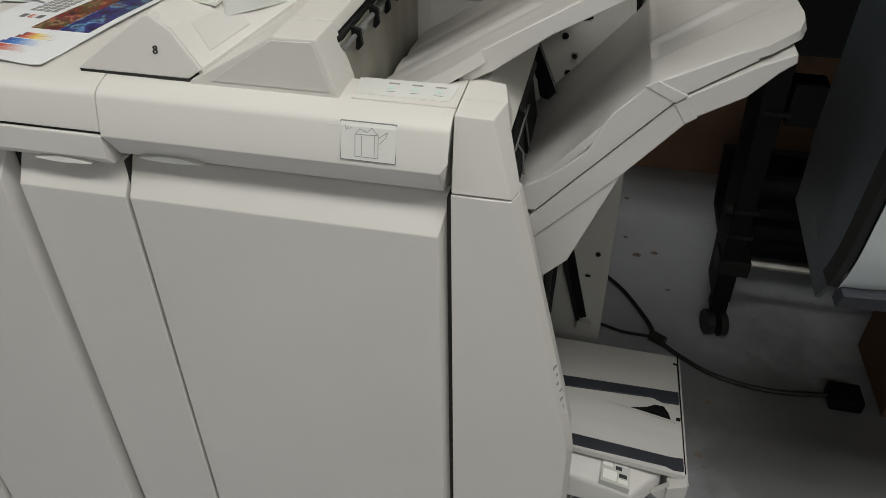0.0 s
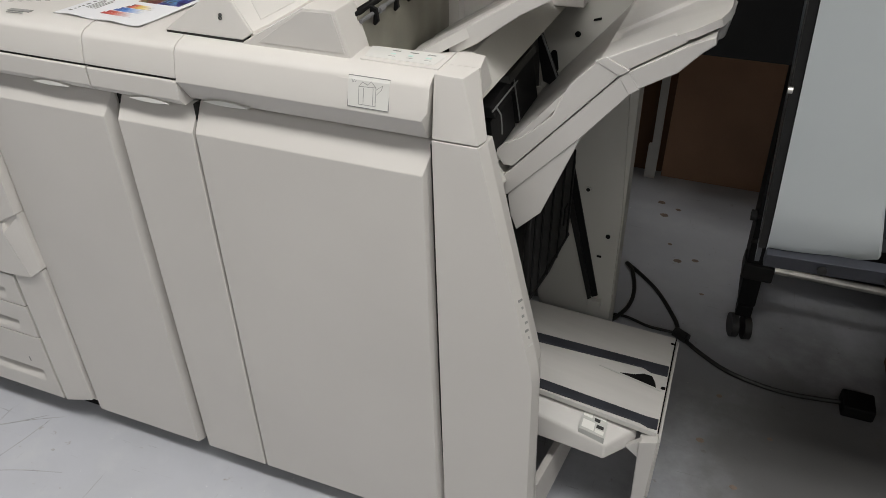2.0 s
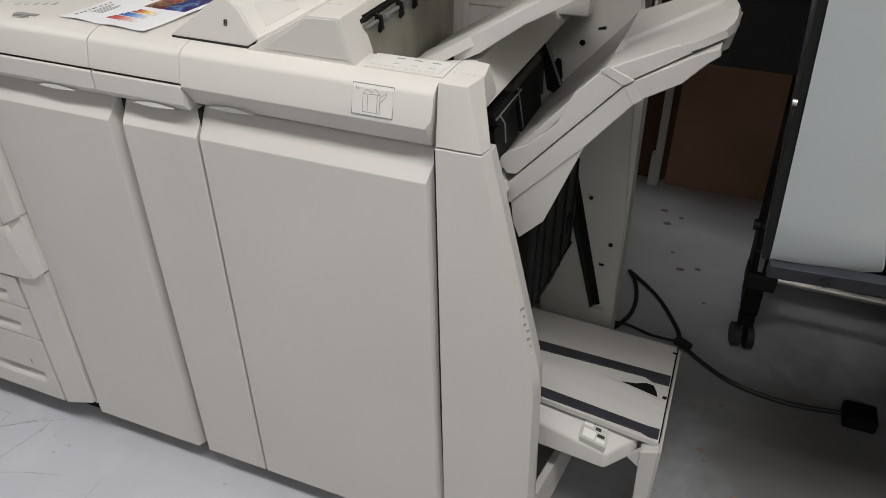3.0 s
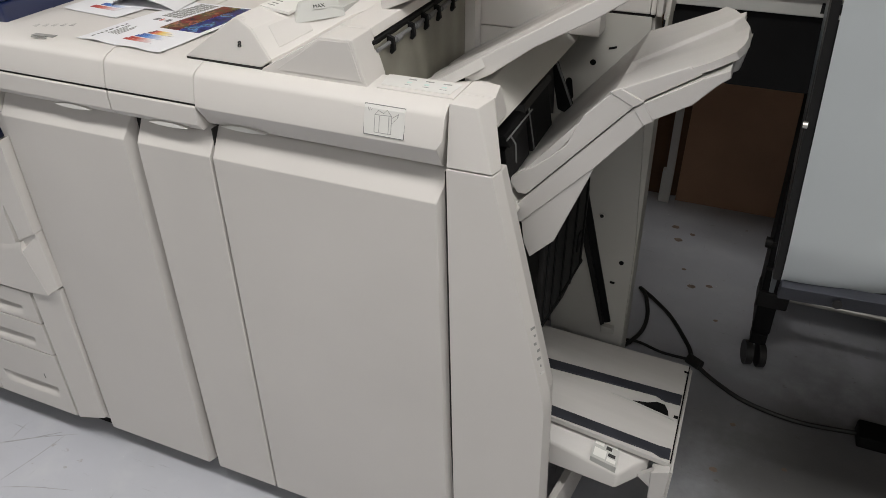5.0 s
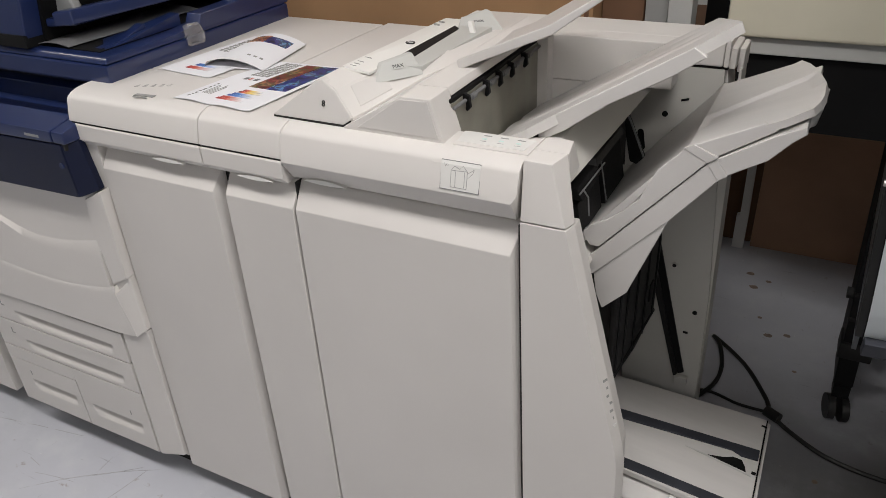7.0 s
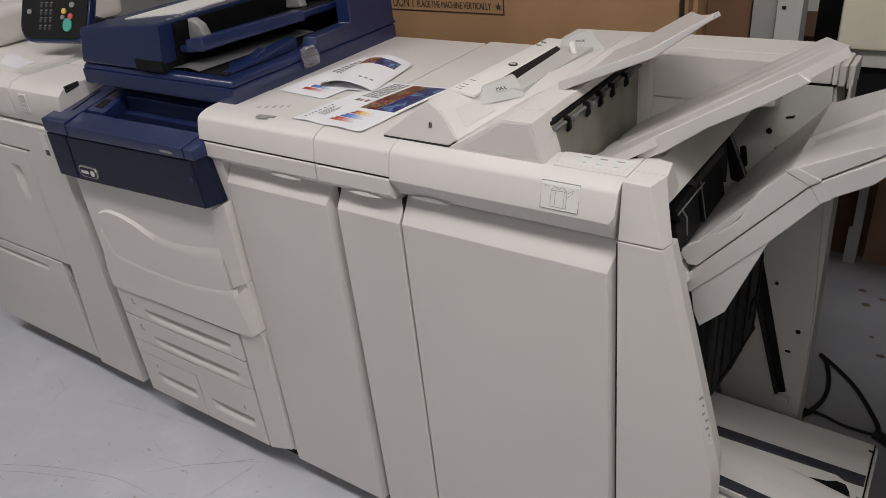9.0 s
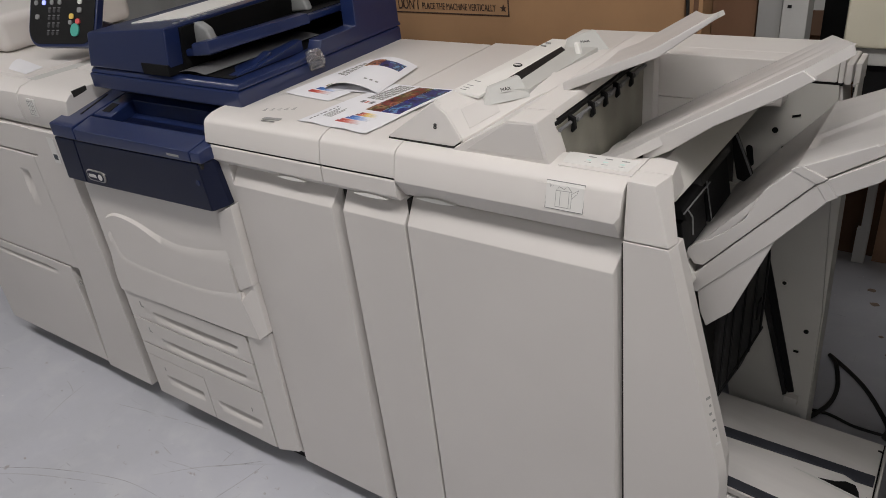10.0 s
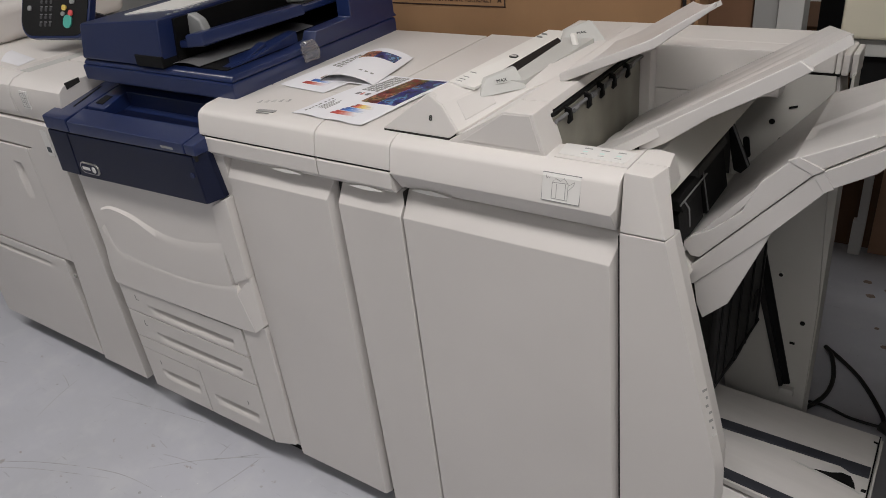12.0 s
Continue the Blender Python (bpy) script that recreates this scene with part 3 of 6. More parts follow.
# exit mouth above the stacker tray
mouth = part("exit_mouth", hull([(0.012, 0.055, 0.845), (0.034, 0.055, 0.845), (0.034, 0.385, 0.845), (0.012, 0.385, 0.845),
                                 (0.012, 0.060, 0.944), (0.026, 0.060, 0.944), (0.026, 0.385, 0.944), (0.012, 0.385, 0.944)]), BLACK, fin, "black exit mouth with jogging parts")
part("paddle_plate", hull([(0.046, 0.205, 0.845), (0.064, 0.205, 0.845), (0.064, 0.318, 0.845), (0.046, 0.318, 0.845),
                           (0.036, 0.205, 0.922), (0.050, 0.205, 0.922), (0.050, 0.318, 0.922), (0.036, 0.318, 0.922)], 0.002), BLACK, mouth)
part("paddle_cap", hull([(0.040, 0.17, 0.9225), (0.058, 0.17, 0.9225), (0.058, 0.320, 0.9225), (0.040, 0.320, 0.9225),
                         (0.036, 0.17, 0.933), (0.052, 0.18, 0.933), (0.052, 0.320, 0.933), (0.036, 0.320, 0.933)], 0.002), DARK, mouth)
part("paddle_block", hull([(0.040, 0.085, 0.905), (0.064, 0.085, 0.905), (0.060, 0.185, 0.908), (0.040, 0.185, 0.908),
                           (0.036, 0.085, 0.922), (0.054, 0.085, 0.922), (0.052, 0.185, 0.925), (0.036, 0.185, 0.925)], 0.002), BLACK, mouth)
part("paddle_block", hull([(0.042, 0.09, 0.845), (0.062, 0.09, 0.845), (0.062, 0.195, 0.845), (0.042, 0.195, 0.845),
                           (0.038, 0.09, 0.898), (0.054, 0.09, 0.898), (0.054, 0.195, 0.898), (0.038, 0.195, 0.898)], 0.002), BLACK, mouth)
part("guide_wire", rod([(0.058, 0.100, 0.918), (0.066, 0.102, 0.905), (0.068, 0.104, 0.875)], 0.0013, 8), DARKGREY, mouth)
part("guide_wire", rod([(0.058, 0.085, 0.916), (0.060, 0.20, 0.918)], 0.0013, 6), DARKGREY, mouth)
part("guide_wire", rod([(0.066, 0.205, 0.850), (0.0525, 0.205, 0.920), (0.0525, 0.318, 0.922)], 0.0012, 6), DARKGREY, mouth)
part("jogger", prism([(0.046, 0.945), (0.053, 0.944), (0.064, 0.918), (0.088, 0.866), (0.080, 0.852), (0.062, 0.858), (0.052, 0.902)], "y", 0.352, 0.366, 0.003), BLACK, mouth, "black leaning jogger blade")
part("jogger_edge", rod([(0.055, 0.3515, 0.940), (0.066, 0.3515, 0.916), (0.087, 0.3515, 0.868)], 0.0018, 6), DARKGREY, mouth)
part("sill", hull([(0.03, 0.055, 0.80), (0.078, 0.055, 0.80), (0.078, 0.40, 0.80), (0.03, 0.40, 0.80),
                   (0.03, 0.055, 0.830), (0.060, 0.055, 0.830), (0.060, 0.40, 0.830), (0.03, 0.40, 0.830)], 0.002), PLATE, mouth)
# rear side plate with holes
side = part("rear_side_plate", prism([(0.02, 0.50), (0.02, 0.985), (0.178, 0.985), (0.212, 0.52), (0.222, 0.06), (0.08, 0.06)], "y", 0.510, 0.520, 0.001), PLATE, fin, "painted steel side plate with holes")
for xx, zz, r in ((0.084, 0.893, 0.0055), (0.094, 0.831, 0.0055), (0.190, 0.47, 0.005)):
    part("hole", disc((xx, 0.5095, zz), (0, 1, 0), r, 0.002), BLACK, side)
for xx, zz in ((0.102, 0.861), (0.137, 0.575)):
    part("screw", disc((xx, 0.5095, zz), (0, 1, 0), 0.0065, 0.004), CHROME, side)
    part("screw_recess", disc((xx, 0.508, zz), (0, 1, 0), 0.004, 0.003), DARK, side)
slot_pts = [(0.0425 + 0.006 * math.cos(a), 0.852 + 0.006 * math.sin(a)) for a in [math.pi * k / 6 for k in range(7)]] + [(0.0475 + 0.006 * math.cos(a), 0.822 + 0.006 * math.sin(a)) for a in [math.pi + math.pi * k / 6 for k in range(7)]]
part("hole", prism(slot_pts, "y", 0.5085, 0.5105), BLACK, side)
part("hole", prism([(0.110, 0.920), (0.124, 0.924), (0.124, 0.928), (0.110, 0.924)], "y", 0.5085, 0.5105), BLACK, side)
part("hole", prism([(0.172, 0.413), (0.182, 0.413), (0.182, 0.418), (0.172, 0.418)], "y", 0.5085, 0.5105), BLACK, side)
part("guide_slot", prism([(0.088, 0.625), (0.100, 0.640), (0.186, 0.312), (0.174, 0.306)], "y", 0.505, 0.5105), BLACK, side, "slanted black guide slot")
part("guide_edge", prism([(0.076, 0.615), (0.087, 0.628), (0.173, 0.306), (0.166, 0.300)], "y", 0.500, 0.5105), DARK, side)
part("bracket", box(0.168, 0.196, 0.496, 0.51, 0.283, 0.302, 0.002), PLATE, side)
part("rear_post", prism([(0.185, 0.52), (0.2, 0.985), (0.205, 0.985), (0.215, 0.52), (0.222, 0.06), (0.185, 0.06)], "y", 0.521, 0.585, 0.002), PLATE, fin)
part("rear_post_side", prism([(0.10, 0.06), (0.10, 0.985), (0.182, 0.985), (0.206, 0.80), (0.214, 0.34), (0.222, 0.06)], "y", 0.5215, 0.60, 0.003), BEIGE, fin)
part("post_block", box(0.1745, 0.183, 0.506, 0.60, 0.990, 1.035, 0.002), CREAM, fin)
part("post_seam", box(0.06, 0.182, 0.512, 0.60, 0.984, 0.9905), GAP, fin)
part("post_step", box(0.1822, 0.194, 0.515, 0.60, 0.985, 1.022, 0.003), CREAM, fin)
part("post_step", box(0.1942, 0.205, 0.535, 0.60, 0.975, 1.018, 0.003), CREAM, fin)
# dark booklet door in the lower side
low = part("booklet_gate", prism([(0.13, 0.552), (0.181, 0.534), (0.30, 0.500), (0.458, 0.487), (0.458, 0.66), (0.40, 0.78), (0.13, 0.80)], "x", 0.104, 0.115, 0.003), DARK, fin, "dark booklet exit gate")
for yy, za, zb in ((0.15, 0.56, 0.79), (0.20, 0.545, 0.79), (0.27, 0.52, 0.79), (0.35, 0.505, 0.78), (0.43, 0.50, 0.70)):
    part("rib", rod([(0.1155, yy, za), (0.1155, yy, zb)], 0.003, 6), BLACK, low)
part("gate_notch", box(0.114, 0.118, 0.385, 0.41, 0.555, 0.595, 0.002), BLACK, low)
part("gate_hinge", rod([(0.112, 0.10, 0.56), (0.112, 0.455, 0.492)], 0.006, 8), BLACK, low)

# picture label on the sloping face of the rail


def on_rail(x, z, off):
    """A place on the rail's sloping face, off metres proud of it."""
    return Vector((x, -0.0075 + (min(z, 0.973) - 0.943) / 0.030 * 0.0075 + max(0.0, z - 0.973) * 0.67 - off, z))


def rail_patch(name, pts, mat, parent, off=0.0006, label=""):
    own = bmesh.new()
    a = [own.verts.new(on_rail(x, z, off)) for x, z in pts]
    b = [own.verts.new(on_rail(x, z, -0.004)) for x, z in pts]
    own.faces.new(a)
    own.faces.new(b[::-1])
    for i in range(len(pts)):
        own.faces.new((a[i], b[i], b[(i + 1) % len(pts)], a[(i + 1) % len(pts)]))
    return part(name, own, mat, parent, label, 0)


def rail_line(a, b, w, parent, mat=None):
    a, b = Vector(a), Vector(b)
    n = Vector((-(b - a).y, (b - a).x)).normalized() * w / 2
    return rail_patch("ink_line", [a + n, b + n, b - n, a - n], mat or INK, parent, 0.0009)


lab = rail_patch("picture_label", [(-0.117, 0.938), (-0.057, 0.938), (-0.057, 0.973), (-0.057, 0.9775), (-0.117, 0.9775), (-0.117, 0.973)], LABEL, rail, 0.0005, "printed label with a line drawing of the finisher")
rail_patch("clear_film", [(-0.133, 0.944), (-0.1175, 0.944), (-0.1175, 0.973), (-0.133, 0.973)], CREAM, rail, 0.0005)
for a, b in (((-0.117, 0.938), (-0.057, 0.938)), ((-0.057, 0.938), (-0.057, 0.9775)), ((-0.057, 0.9775), (-0.117, 0.9775)), ((-0.117, 0.9775), (-0.117, 0.938))):
    rail_line(a, b, 0.0007, lab, DARKGREY)
for a, b in (((-0.101, 0.942), (-0.101, 0.965)), ((-0.101, 0.942), (-0.076, 0.942)), ((-0.076, 0.942), (-0.076, 0.966)), ((-0.101, 0.965), (-0.076, 0.966)), ((-0.094, 0.943), (-0.094, 0.964)),
             ((-0.080, 0.943), (-0.080, 0.965)), ((-0.101, 0.965), (-0.096, 0.971)), ((-0.096, 0.971), (-0.088, 0.968)), ((-0.088, 0.968), (-0.083, 0.973)), ((-0.083, 0.973), (-0.076, 0.966)),
             ((-0.076, 0.963), (-0.066, 0.970)), ((-0.066, 0.970), (-0.068, 0.964)), ((-0.068, 0.964), (-0.075, 0.957)), ((-0.112, 0.974), (-0.110, 0.969)), ((-0.110, 0.969), (-0.108, 0.973)), ((-0.107, 0.970), (-0.105, 0.972))):
    rail_line(a, b, 0.0006, lab, INKGREY)

# faint print on the end cover's slanted edge
MARK_TOP = 0.655
for k in range(7):
    zz = MARK_TOP - 0.0135 * k
    low_x, high_x = 0.163 - (zz - 0.535) * 0.259, 0.163 - (zz + 0.004 - 0.535) * 0.259
    y0, y1 = 0.012 + 0.005 * (k % 2), 0.026 - 0.003 * (k % 3)
    y0, y1 = y0 * 0.6, y1 * 0.6
    d0, d1 = 0.41 * y0 - 0.002, 0.41 * y1 - 0.002
    part("ink_mark", hull([(low_x + d0 - 0.003, y0, zz), (low_x + d0 + 0.0007, y0, zz), (low_x + d1 + 0.0007, y1, zz), (low_x + d1 - 0.003, y1, zz),
                           (high_x + d0 - 0.003, y0, zz + 0.004), (high_x + d0 + 0.0007, y0, zz + 0.004), (high_x + d1 + 0.0007, y1, zz + 0.004), (high_x + d1 - 0.003, y1, zz + 0.004)]), INKGREY if k < 6 else LABEL, end_cover)

# ---- output trays ----


def tray_wall(low, high, y0, y1):
    """The upright side of a tray between its lower and its upper line, both in (x, z)."""
    return prism(low + high[::-1], "y", y0, y1, 0.0022, None, 3, 12)


def dish(t):
    return math.exp(-t * t)


def ramp_up(t):
    t = min(1.0, max(0.0, t))
    return t * t * (3 - 2 * t)


tray = thing("stacker_tray", 0.2, 0.25, 0.85, "large grey plastic stacker tray sloping up from the finisher", "output tray", "output trays")
LOW = [(0.072, 0.826), (0.086, 0.8265), (0.226, 0.989), (0.299, 1.035)]
HIGH = [(0.058, 0.846), (0.071, 0.861), (0.094, 0.874), (0.115, 0.892), (0.138, 0.915), (0.150, 0.946), (0.159, 0.964), (0.195, 1.0035), (0.281, 1.044)]
part("front_wall", tray_wall(LOW[:3], HIGH[:8], 0.1025, 0.113), TRAY, tray, smooth=24)
own = tray_wall(LOW[2:], HIGH[7:], 0.1025, 0.113)
for v in own.verts:
    v.co.y += 0.12 * max(0.0, v.co.x - 0.21)
part("wing_wall", own, TRAY, tray, smooth=24)
part("fold_ridge", prism([(0.1890, 1.0005), (0.2220, 0.9845), (0.2345, 0.9938), (0.2020, 1.0078)], "y", 0.1014, 0.107, 0.0010, None, 3), TRAY, tray)
part("fold_ridge", prism([(0.2220, 0.9825), (0.2370, 0.9602), (0.2490, 0.9690), (0.2340, 0.9905)], "y", 0.1036, 0.108, 0.0008, None, 3), TRAY, tray)


def stack_end(y):
    """How far the tray's rounded end reaches at y."""
    line = ((0.104, 0.286), (0.129, 0.331), (0.150, 0.338), (0.172, 0.3406), (0.228, 0.3394), (0.2985, 0.3268), (0.349, 0.313), (0.382, 0.300))
    for (a, p), (b, q) in zip(line, line[1:]):
        if y <= b:
            return p + (q - p) * (y - a) / (b - a)
    return line[-1][1]


def stack_deck(u, v):
    near = 0.1045 + 0.020 * max(0.0, u - 0.55)
    y = near + (0.382 + 0.02 * max(0.0, 0.5 - u) - near) * v
    fold, rim = 0.195, min(1.0, (y - 0.1045) / 0.012)
    if u < 0.5:
        w = u / 0.5
        x = 0.050 + (fold - 0.050) * w
        z = 0.8285 + (1.0025 - 0.8285) * w
        z -= 0.020 * rim * dish((x - 0.112) / 0.032) * dish((y - 0.112) / 0.06) + 0.003 * rim * min(1.0, (1 - w) / 0.08)
        z -= 0.004 * dish((y - 0.26) / 0.035) * min(1.0, (1 - w) / 0.2)
    else:
        w = (u - 0.5) / 0.5
        x = fold + (stack_end(y) - fold) * w
        z = 1.0025 + (x - fold) * 0.446
        a, b = 0.172 + 0.40 * (x - 0.2119), 0.2248 + 0.55 * (x - 0.1924)
        z -= 0.0055 * ramp_up((y - a) / 0.014) * ramp_up((b - y) / 0.012) * min(1.0, w / 0.06) * min(1.0, (1 - w) / 0.1)
        z -= 0.0022 * ramp_up((y - b) / 0.012) * min(1.0, w / 0.06) * min(1.0, (1 - w) / 0.1)
    return Vector((x, y, z))


part("deck", sheet(stack_deck, 120, 120, (0.004, 0, -0.009)), TRAY, tray, smooth=48)
part("lower_shell", prism([(0.066, 0.800), (0.086, 0.824), (0.226, 0.9870), (0.299, 1.0325), (0.330, 1.048), (0.332, 1.038), (0.318, 1.026), (0.293, 0.997), (0.243, 0.966), (0.180, 0.887), (0.079, 0.776), (0.066, 0.778)], "y", 0.1046, 0.372, 0.0018, None, 3, 12), TRAY, tray, smooth=24)
part("tip_clip", hull([(0.310, 0.150, 1.016), (0.338, 0.17, 1.026), (0.342, 0.25, 1.028), (0.314, 0.25, 1.016), (0.314, 0.150, 1.040), (0.343, 0.17, 1.052), (0.346, 0.25, 1.054), (0.318, 0.25, 1.040)], 0.003), TRAY, tray)
for y0 in (0.1075, 0.385):
    part("bracket", prism([(0.079, 0.777), (0.180, 0.8875), (0.176, 0.874), (0.132, 0.753), (0.096, 0.715), (0.085, 0.74)], "y", y0, y0 + 0.008, 0.0015), TRAY, tray)

top_tray = thing("top_tray", 0.05, 0.25, 0.98, "grey glossy plastic top output tray sloping over the finisher", "output tray", "output trays")
LOW = [(-0.012, 0.981), (0.028, 1.004), (0.086, 1.048), (0.162, 1.0925), (0.205, 1.1225)]
HIGH = [(-0.012, 1.0110), (0.088, 1.0722), (0.188, 1.134)]
part("front_wall", tray_wall(LOW, HIGH, 0.0985, 0.107), TRAY, top_tray, smooth=24)


def top_deck(u, v):
    near = 0.100 - 0.016 * min(1.0, max(0.0, (0.45 - u) / 0.12))
    y = near + (0.410 - near - 0.055 * max(0.0, u - 0.5)) * v
    rim = min(1.0, max(0.0, (y - 0.100) / 0.012))
    end = 0.188 + (0.045 * rim if y < 0.145 else 0.045 - 0.25 * (y - 0.145))
    if 0.100 < y < 0.145:
        end = 0.188 + 0.045 * (y - 0.100) / 0.045
    x = -0.125 + (end + 0.125) * u
    z = 1.1335 + 0.612 * (x - 0.188) - 0.075 * (y - 0.10)
    z -= 0.004 * dish((x - 0.050) / 0.05) * dish((y - 0.104) / 0.05) * (0.3 + 0.7 * rim)
    for c, w, d in ((0.185, 0.012, 0.0035), (0.25, 0.016, 0.0045), (0.325, 0.012, 0.0035)):
        z -= d * dish((y - c - 0.10 * (x - 0.05)) / w) * min(1.0, (1 - u) / 0.12)
    return Vector((x, y, z))


part("deck", sheet(top_deck, 80, 90, (0.006, 0, -0.013)), TRAY, top_tray, smooth=17)

# ---- inserter with its own tray ----
ins = thing("sheet_inserter", -0.27, 0.3, TOP, "beige sheet inserter with guides and a sloping feed tray", "sheet inserter")
own = prism([(-0.436, TOP + 0.002), (-0.347, 1.055), (-0.340, 1.0555), (-0.316, 1.041), (-0.284, 1.003), (-0.300, TOP + 0.002)], "y", 0.030, 0.046, 0.0)
for v in own.verts:
    v.co.y += 0.014 * (v.co.z - TOP) / 0.065
soften(own, 0.002, 3)
part("front_cheek", own, BEIGE, ins)
part("foot_seam", prism([(-0.433, 0.0315), (-0.284, 0.0300), (-0.284, 0.058), (-0.433, 0.058)], "z", TOP - 0.001, TOP + 0.0022), GAP, ins)
CREST = [(0.0, (-0.344, 0.048, 1.0565)), (0.15, (-0.346, 0.09, 1.0555)), (0.5, (-0.348, 0.25, 1.0525)), (0.62, (-0.349, 0.32, 1.051)), (1.0, (-0.349, 0.58, 1.022))]
SHOULDER = [(0.0, (-0.3165, 0.045, 1.0425)), (0.15, (-0.306, 0.085, 1.0455)), (0.5, (-0.268, 0.21, 1.0490)), (0.62, (-0.240, 0.26, 1.0505)), (1.0, (-0.21, 0.58, 1.0360))]
EDGE = [(0.0, (-0.284, 0.036, 1.0045)), (0.15, (-0.272, 0.062, 1.010)), (0.5, (-0.222, 0.165, 1.039)), (0.62, (-0.188, 0.215, 1.049)), (1.0, (-0.150, 0.58, 1.030))]


def rail_at(line, v):
    for (a, p), (b, q) in zip(line, line[1:]):
        if v <= b:
            return Vector(p).lerp(Vector(q), (v - a) / (b - a))
    return Vector(line[-1][1])


def bed(u, v):
    if u < 0.5:
        return rail_at(CREST, v).lerp(rail_at(SHOULDER, v), u * 2)
    return rail_at(SHOULDER, v).lerp(rail_at(EDGE, v), u * 2 - 1)


part("left_slope", sheet(lambda u, v: rail_at(CREST, v).lerp(Vector((-0.434, rail_at(CREST, v).y, TOP + 0.002)), u), 4, 20, (0.01, 0, -0.004)), CREAM, ins)
part("feed_bed", sheet(bed, 16, 40, (0, 0, -0.014)), CREAM, ins, smooth=20)
part("base_line", rod([rail_at(EDGE, k / 30 * 0.9) + Vector((0.0005, -0.0015, -0.0160)) for k in range(31)], 0.0022, 6), GAP, ins, "dark seam under the inserter")
part("base_seam", sheet(lambda u, v: rail_at(EDGE, v) + Vector((-0.05 + 0.0525 * u, -0.001, -0.0115)), 2, 40, (0, 0, -0.006)), GAP, ins)


def bed_plate(name, pts, lift, thick, mat, label=""):
    """A thin plate over the bed through places (x, y, z)."""
    own = bmesh.new()
    a = [own.verts.new((x, y, z + lift)) for x, y, z in pts]
    b = [own.verts.new((x, y, z + lift - thick)) for x, y, z in pts]
    own.faces.new(a)
    own.faces.new(b[::-1])
    for i in range(len(pts)):
        own.faces.new((a[i], b[i], b[(i + 1) % len(pts)], a[(i + 1) % len(pts)]))
    return part(name, own, mat, ins, label, 0)


bed_plate("pit", [(-0.282, 0.150, 1.0475), (-0.236, 0.170, 1.0445), (-0.226, 0.42, 1.047), (-0.282, 0.41, 1.0480)], 0.0045, 0.010, GREY, "grey feed opening")
# Flat black plate: the slot's darkness is in its colour, not its depth.
bed_plate("pit_shade", [(-0.292, 0.150, 1.0490), (-0.268, 0.170, 1.0475), (-0.276, 0.385, 1.0480), (-0.291, 0.40, 1.0490)], 0.0055, 0.008, BLACK, "dark feed slot")
bed_plate("strip", [(-0.346, 0.11, 1.0545), (-0.293, 0.105, 1.0500), (-0.290, 0.46, 1.0485), (-0.346, 0.47, 1.0460)], 0.0022, 0.004, WHITE)
for (bl, br, tr, tl) in (((-0.284, 0.104, 1.036), (-0.229, 0.165, 1.038), (-0.262, 0.188, 1.064), (-0.287, 0.132, 1.059)),
                         ((-0.278, 0.390, 1.043), (-0.212, 0.446, 1.041), (-0.256, 0.478, 1.068), (-0.288, 0.432, 1.060))):
    off = Vector((-0.010, 0.006, 0.0))
    g = part("side_guide", hull([Vector(bl), Vector(br), Vector(br) + off, Vector(bl) + off, Vector(tl), Vector(tr), Vector(tr) + off, Vector(tl) + off], 0.002), GREY, ins, "grey sheet guide")
    e1 = (Vector(br) - Vector(bl)).normalized()
    e3 = e1.cross(Vector(tl) - Vector(bl)).normalized()
    e2 = e3.cross(e1)
    mid = (Vector(bl) + Vector(br) + Vector(tr) + Vector(tl)) / 4 + e3 * 0.0012
    m = Matrix((e1, e2, e3)).transposed().to_4x4()
    m.translation = mid + e2 * 0.004
    lab8 = part("max_plate", join(None, prism([(-0.012, -0.0045), (0.012, -0.0045), (0.012, 0.0045), (-0.012, 0.0045)], "z", -0.0012, -0.0008)), GREY, g)
    lab8.data.transform(m)
    words("MAX", 0.0085, m @ Matrix.Translation((0, 0, -0.0002)), INK, "max_mark", lab8)
part("lever", hull([(-0.245, 0.368, 1.045), (-0.235, 0.368, 1.045), (-0.235, 0.378, 1.045), (-0.245, 0.378, 1.045), (-0.254, 0.374, 1.070), (-0.244, 0.374, 1.070), (-0.244, 0.384, 1.070), (-0.254, 0.384, 1.070)], 0.002), WHITE, ins)
part("grip_plate", sheet(lambda u, v: bed(0.56 + 0.34 * u, 0.10 + 0.20 * v) + Vector((0, 0, 0.0012)), 8, 8, (0, 0, -0.004)), BEIGE, ins)
words("8", 0.013, pose(-0.336, 0.0358, 1.020, 77, 0, 0), INK, "tray_number", ins, depth=0.0008)
part("pictogram", disc((-0.314, 0.272, 1.0535), (0.05, 0, 1), 0.0085, 0.0024), INK, ins)
part("pictogram", box(-0.3195, -0.3085, 0.2695, 0.2735, 1.0530, 1.0552), WHITE, ins)
for k in range(6):
    yy = (0.120, 0.130, 0.142, 0.165, 0.405, 0.425)[k]
    bed_plate("ink_mark", [(-0.338, yy, 1.0560), (-0.326, yy - 0.001, 1.0552), (-0.326, yy + 0.0004, 1.0552), (-0.338, yy + 0.0014, 1.0560)], 0.0006 - 0.0025 * (k > 3), 0.003, INKGREY)


def feed_deck(u, v):
    p = along([(-0.180, 1.057), (-0.031, 1.122), (0.058, 1.178)], u)
    w = 1 - 0.25 * max(0, u - 0.75) / 0.25 * abs(v - 0.5) * 2
    y = 0.185 + 0.22 * v
    return Vector((p[0] - 0.13 * v * (1 - 0.1 * u) * 0.9 + 0.0 * w, y + 0.02 * u, p[1] - 0.055 * v + 0.006 * math.sin(math.pi * v) * (-1)))


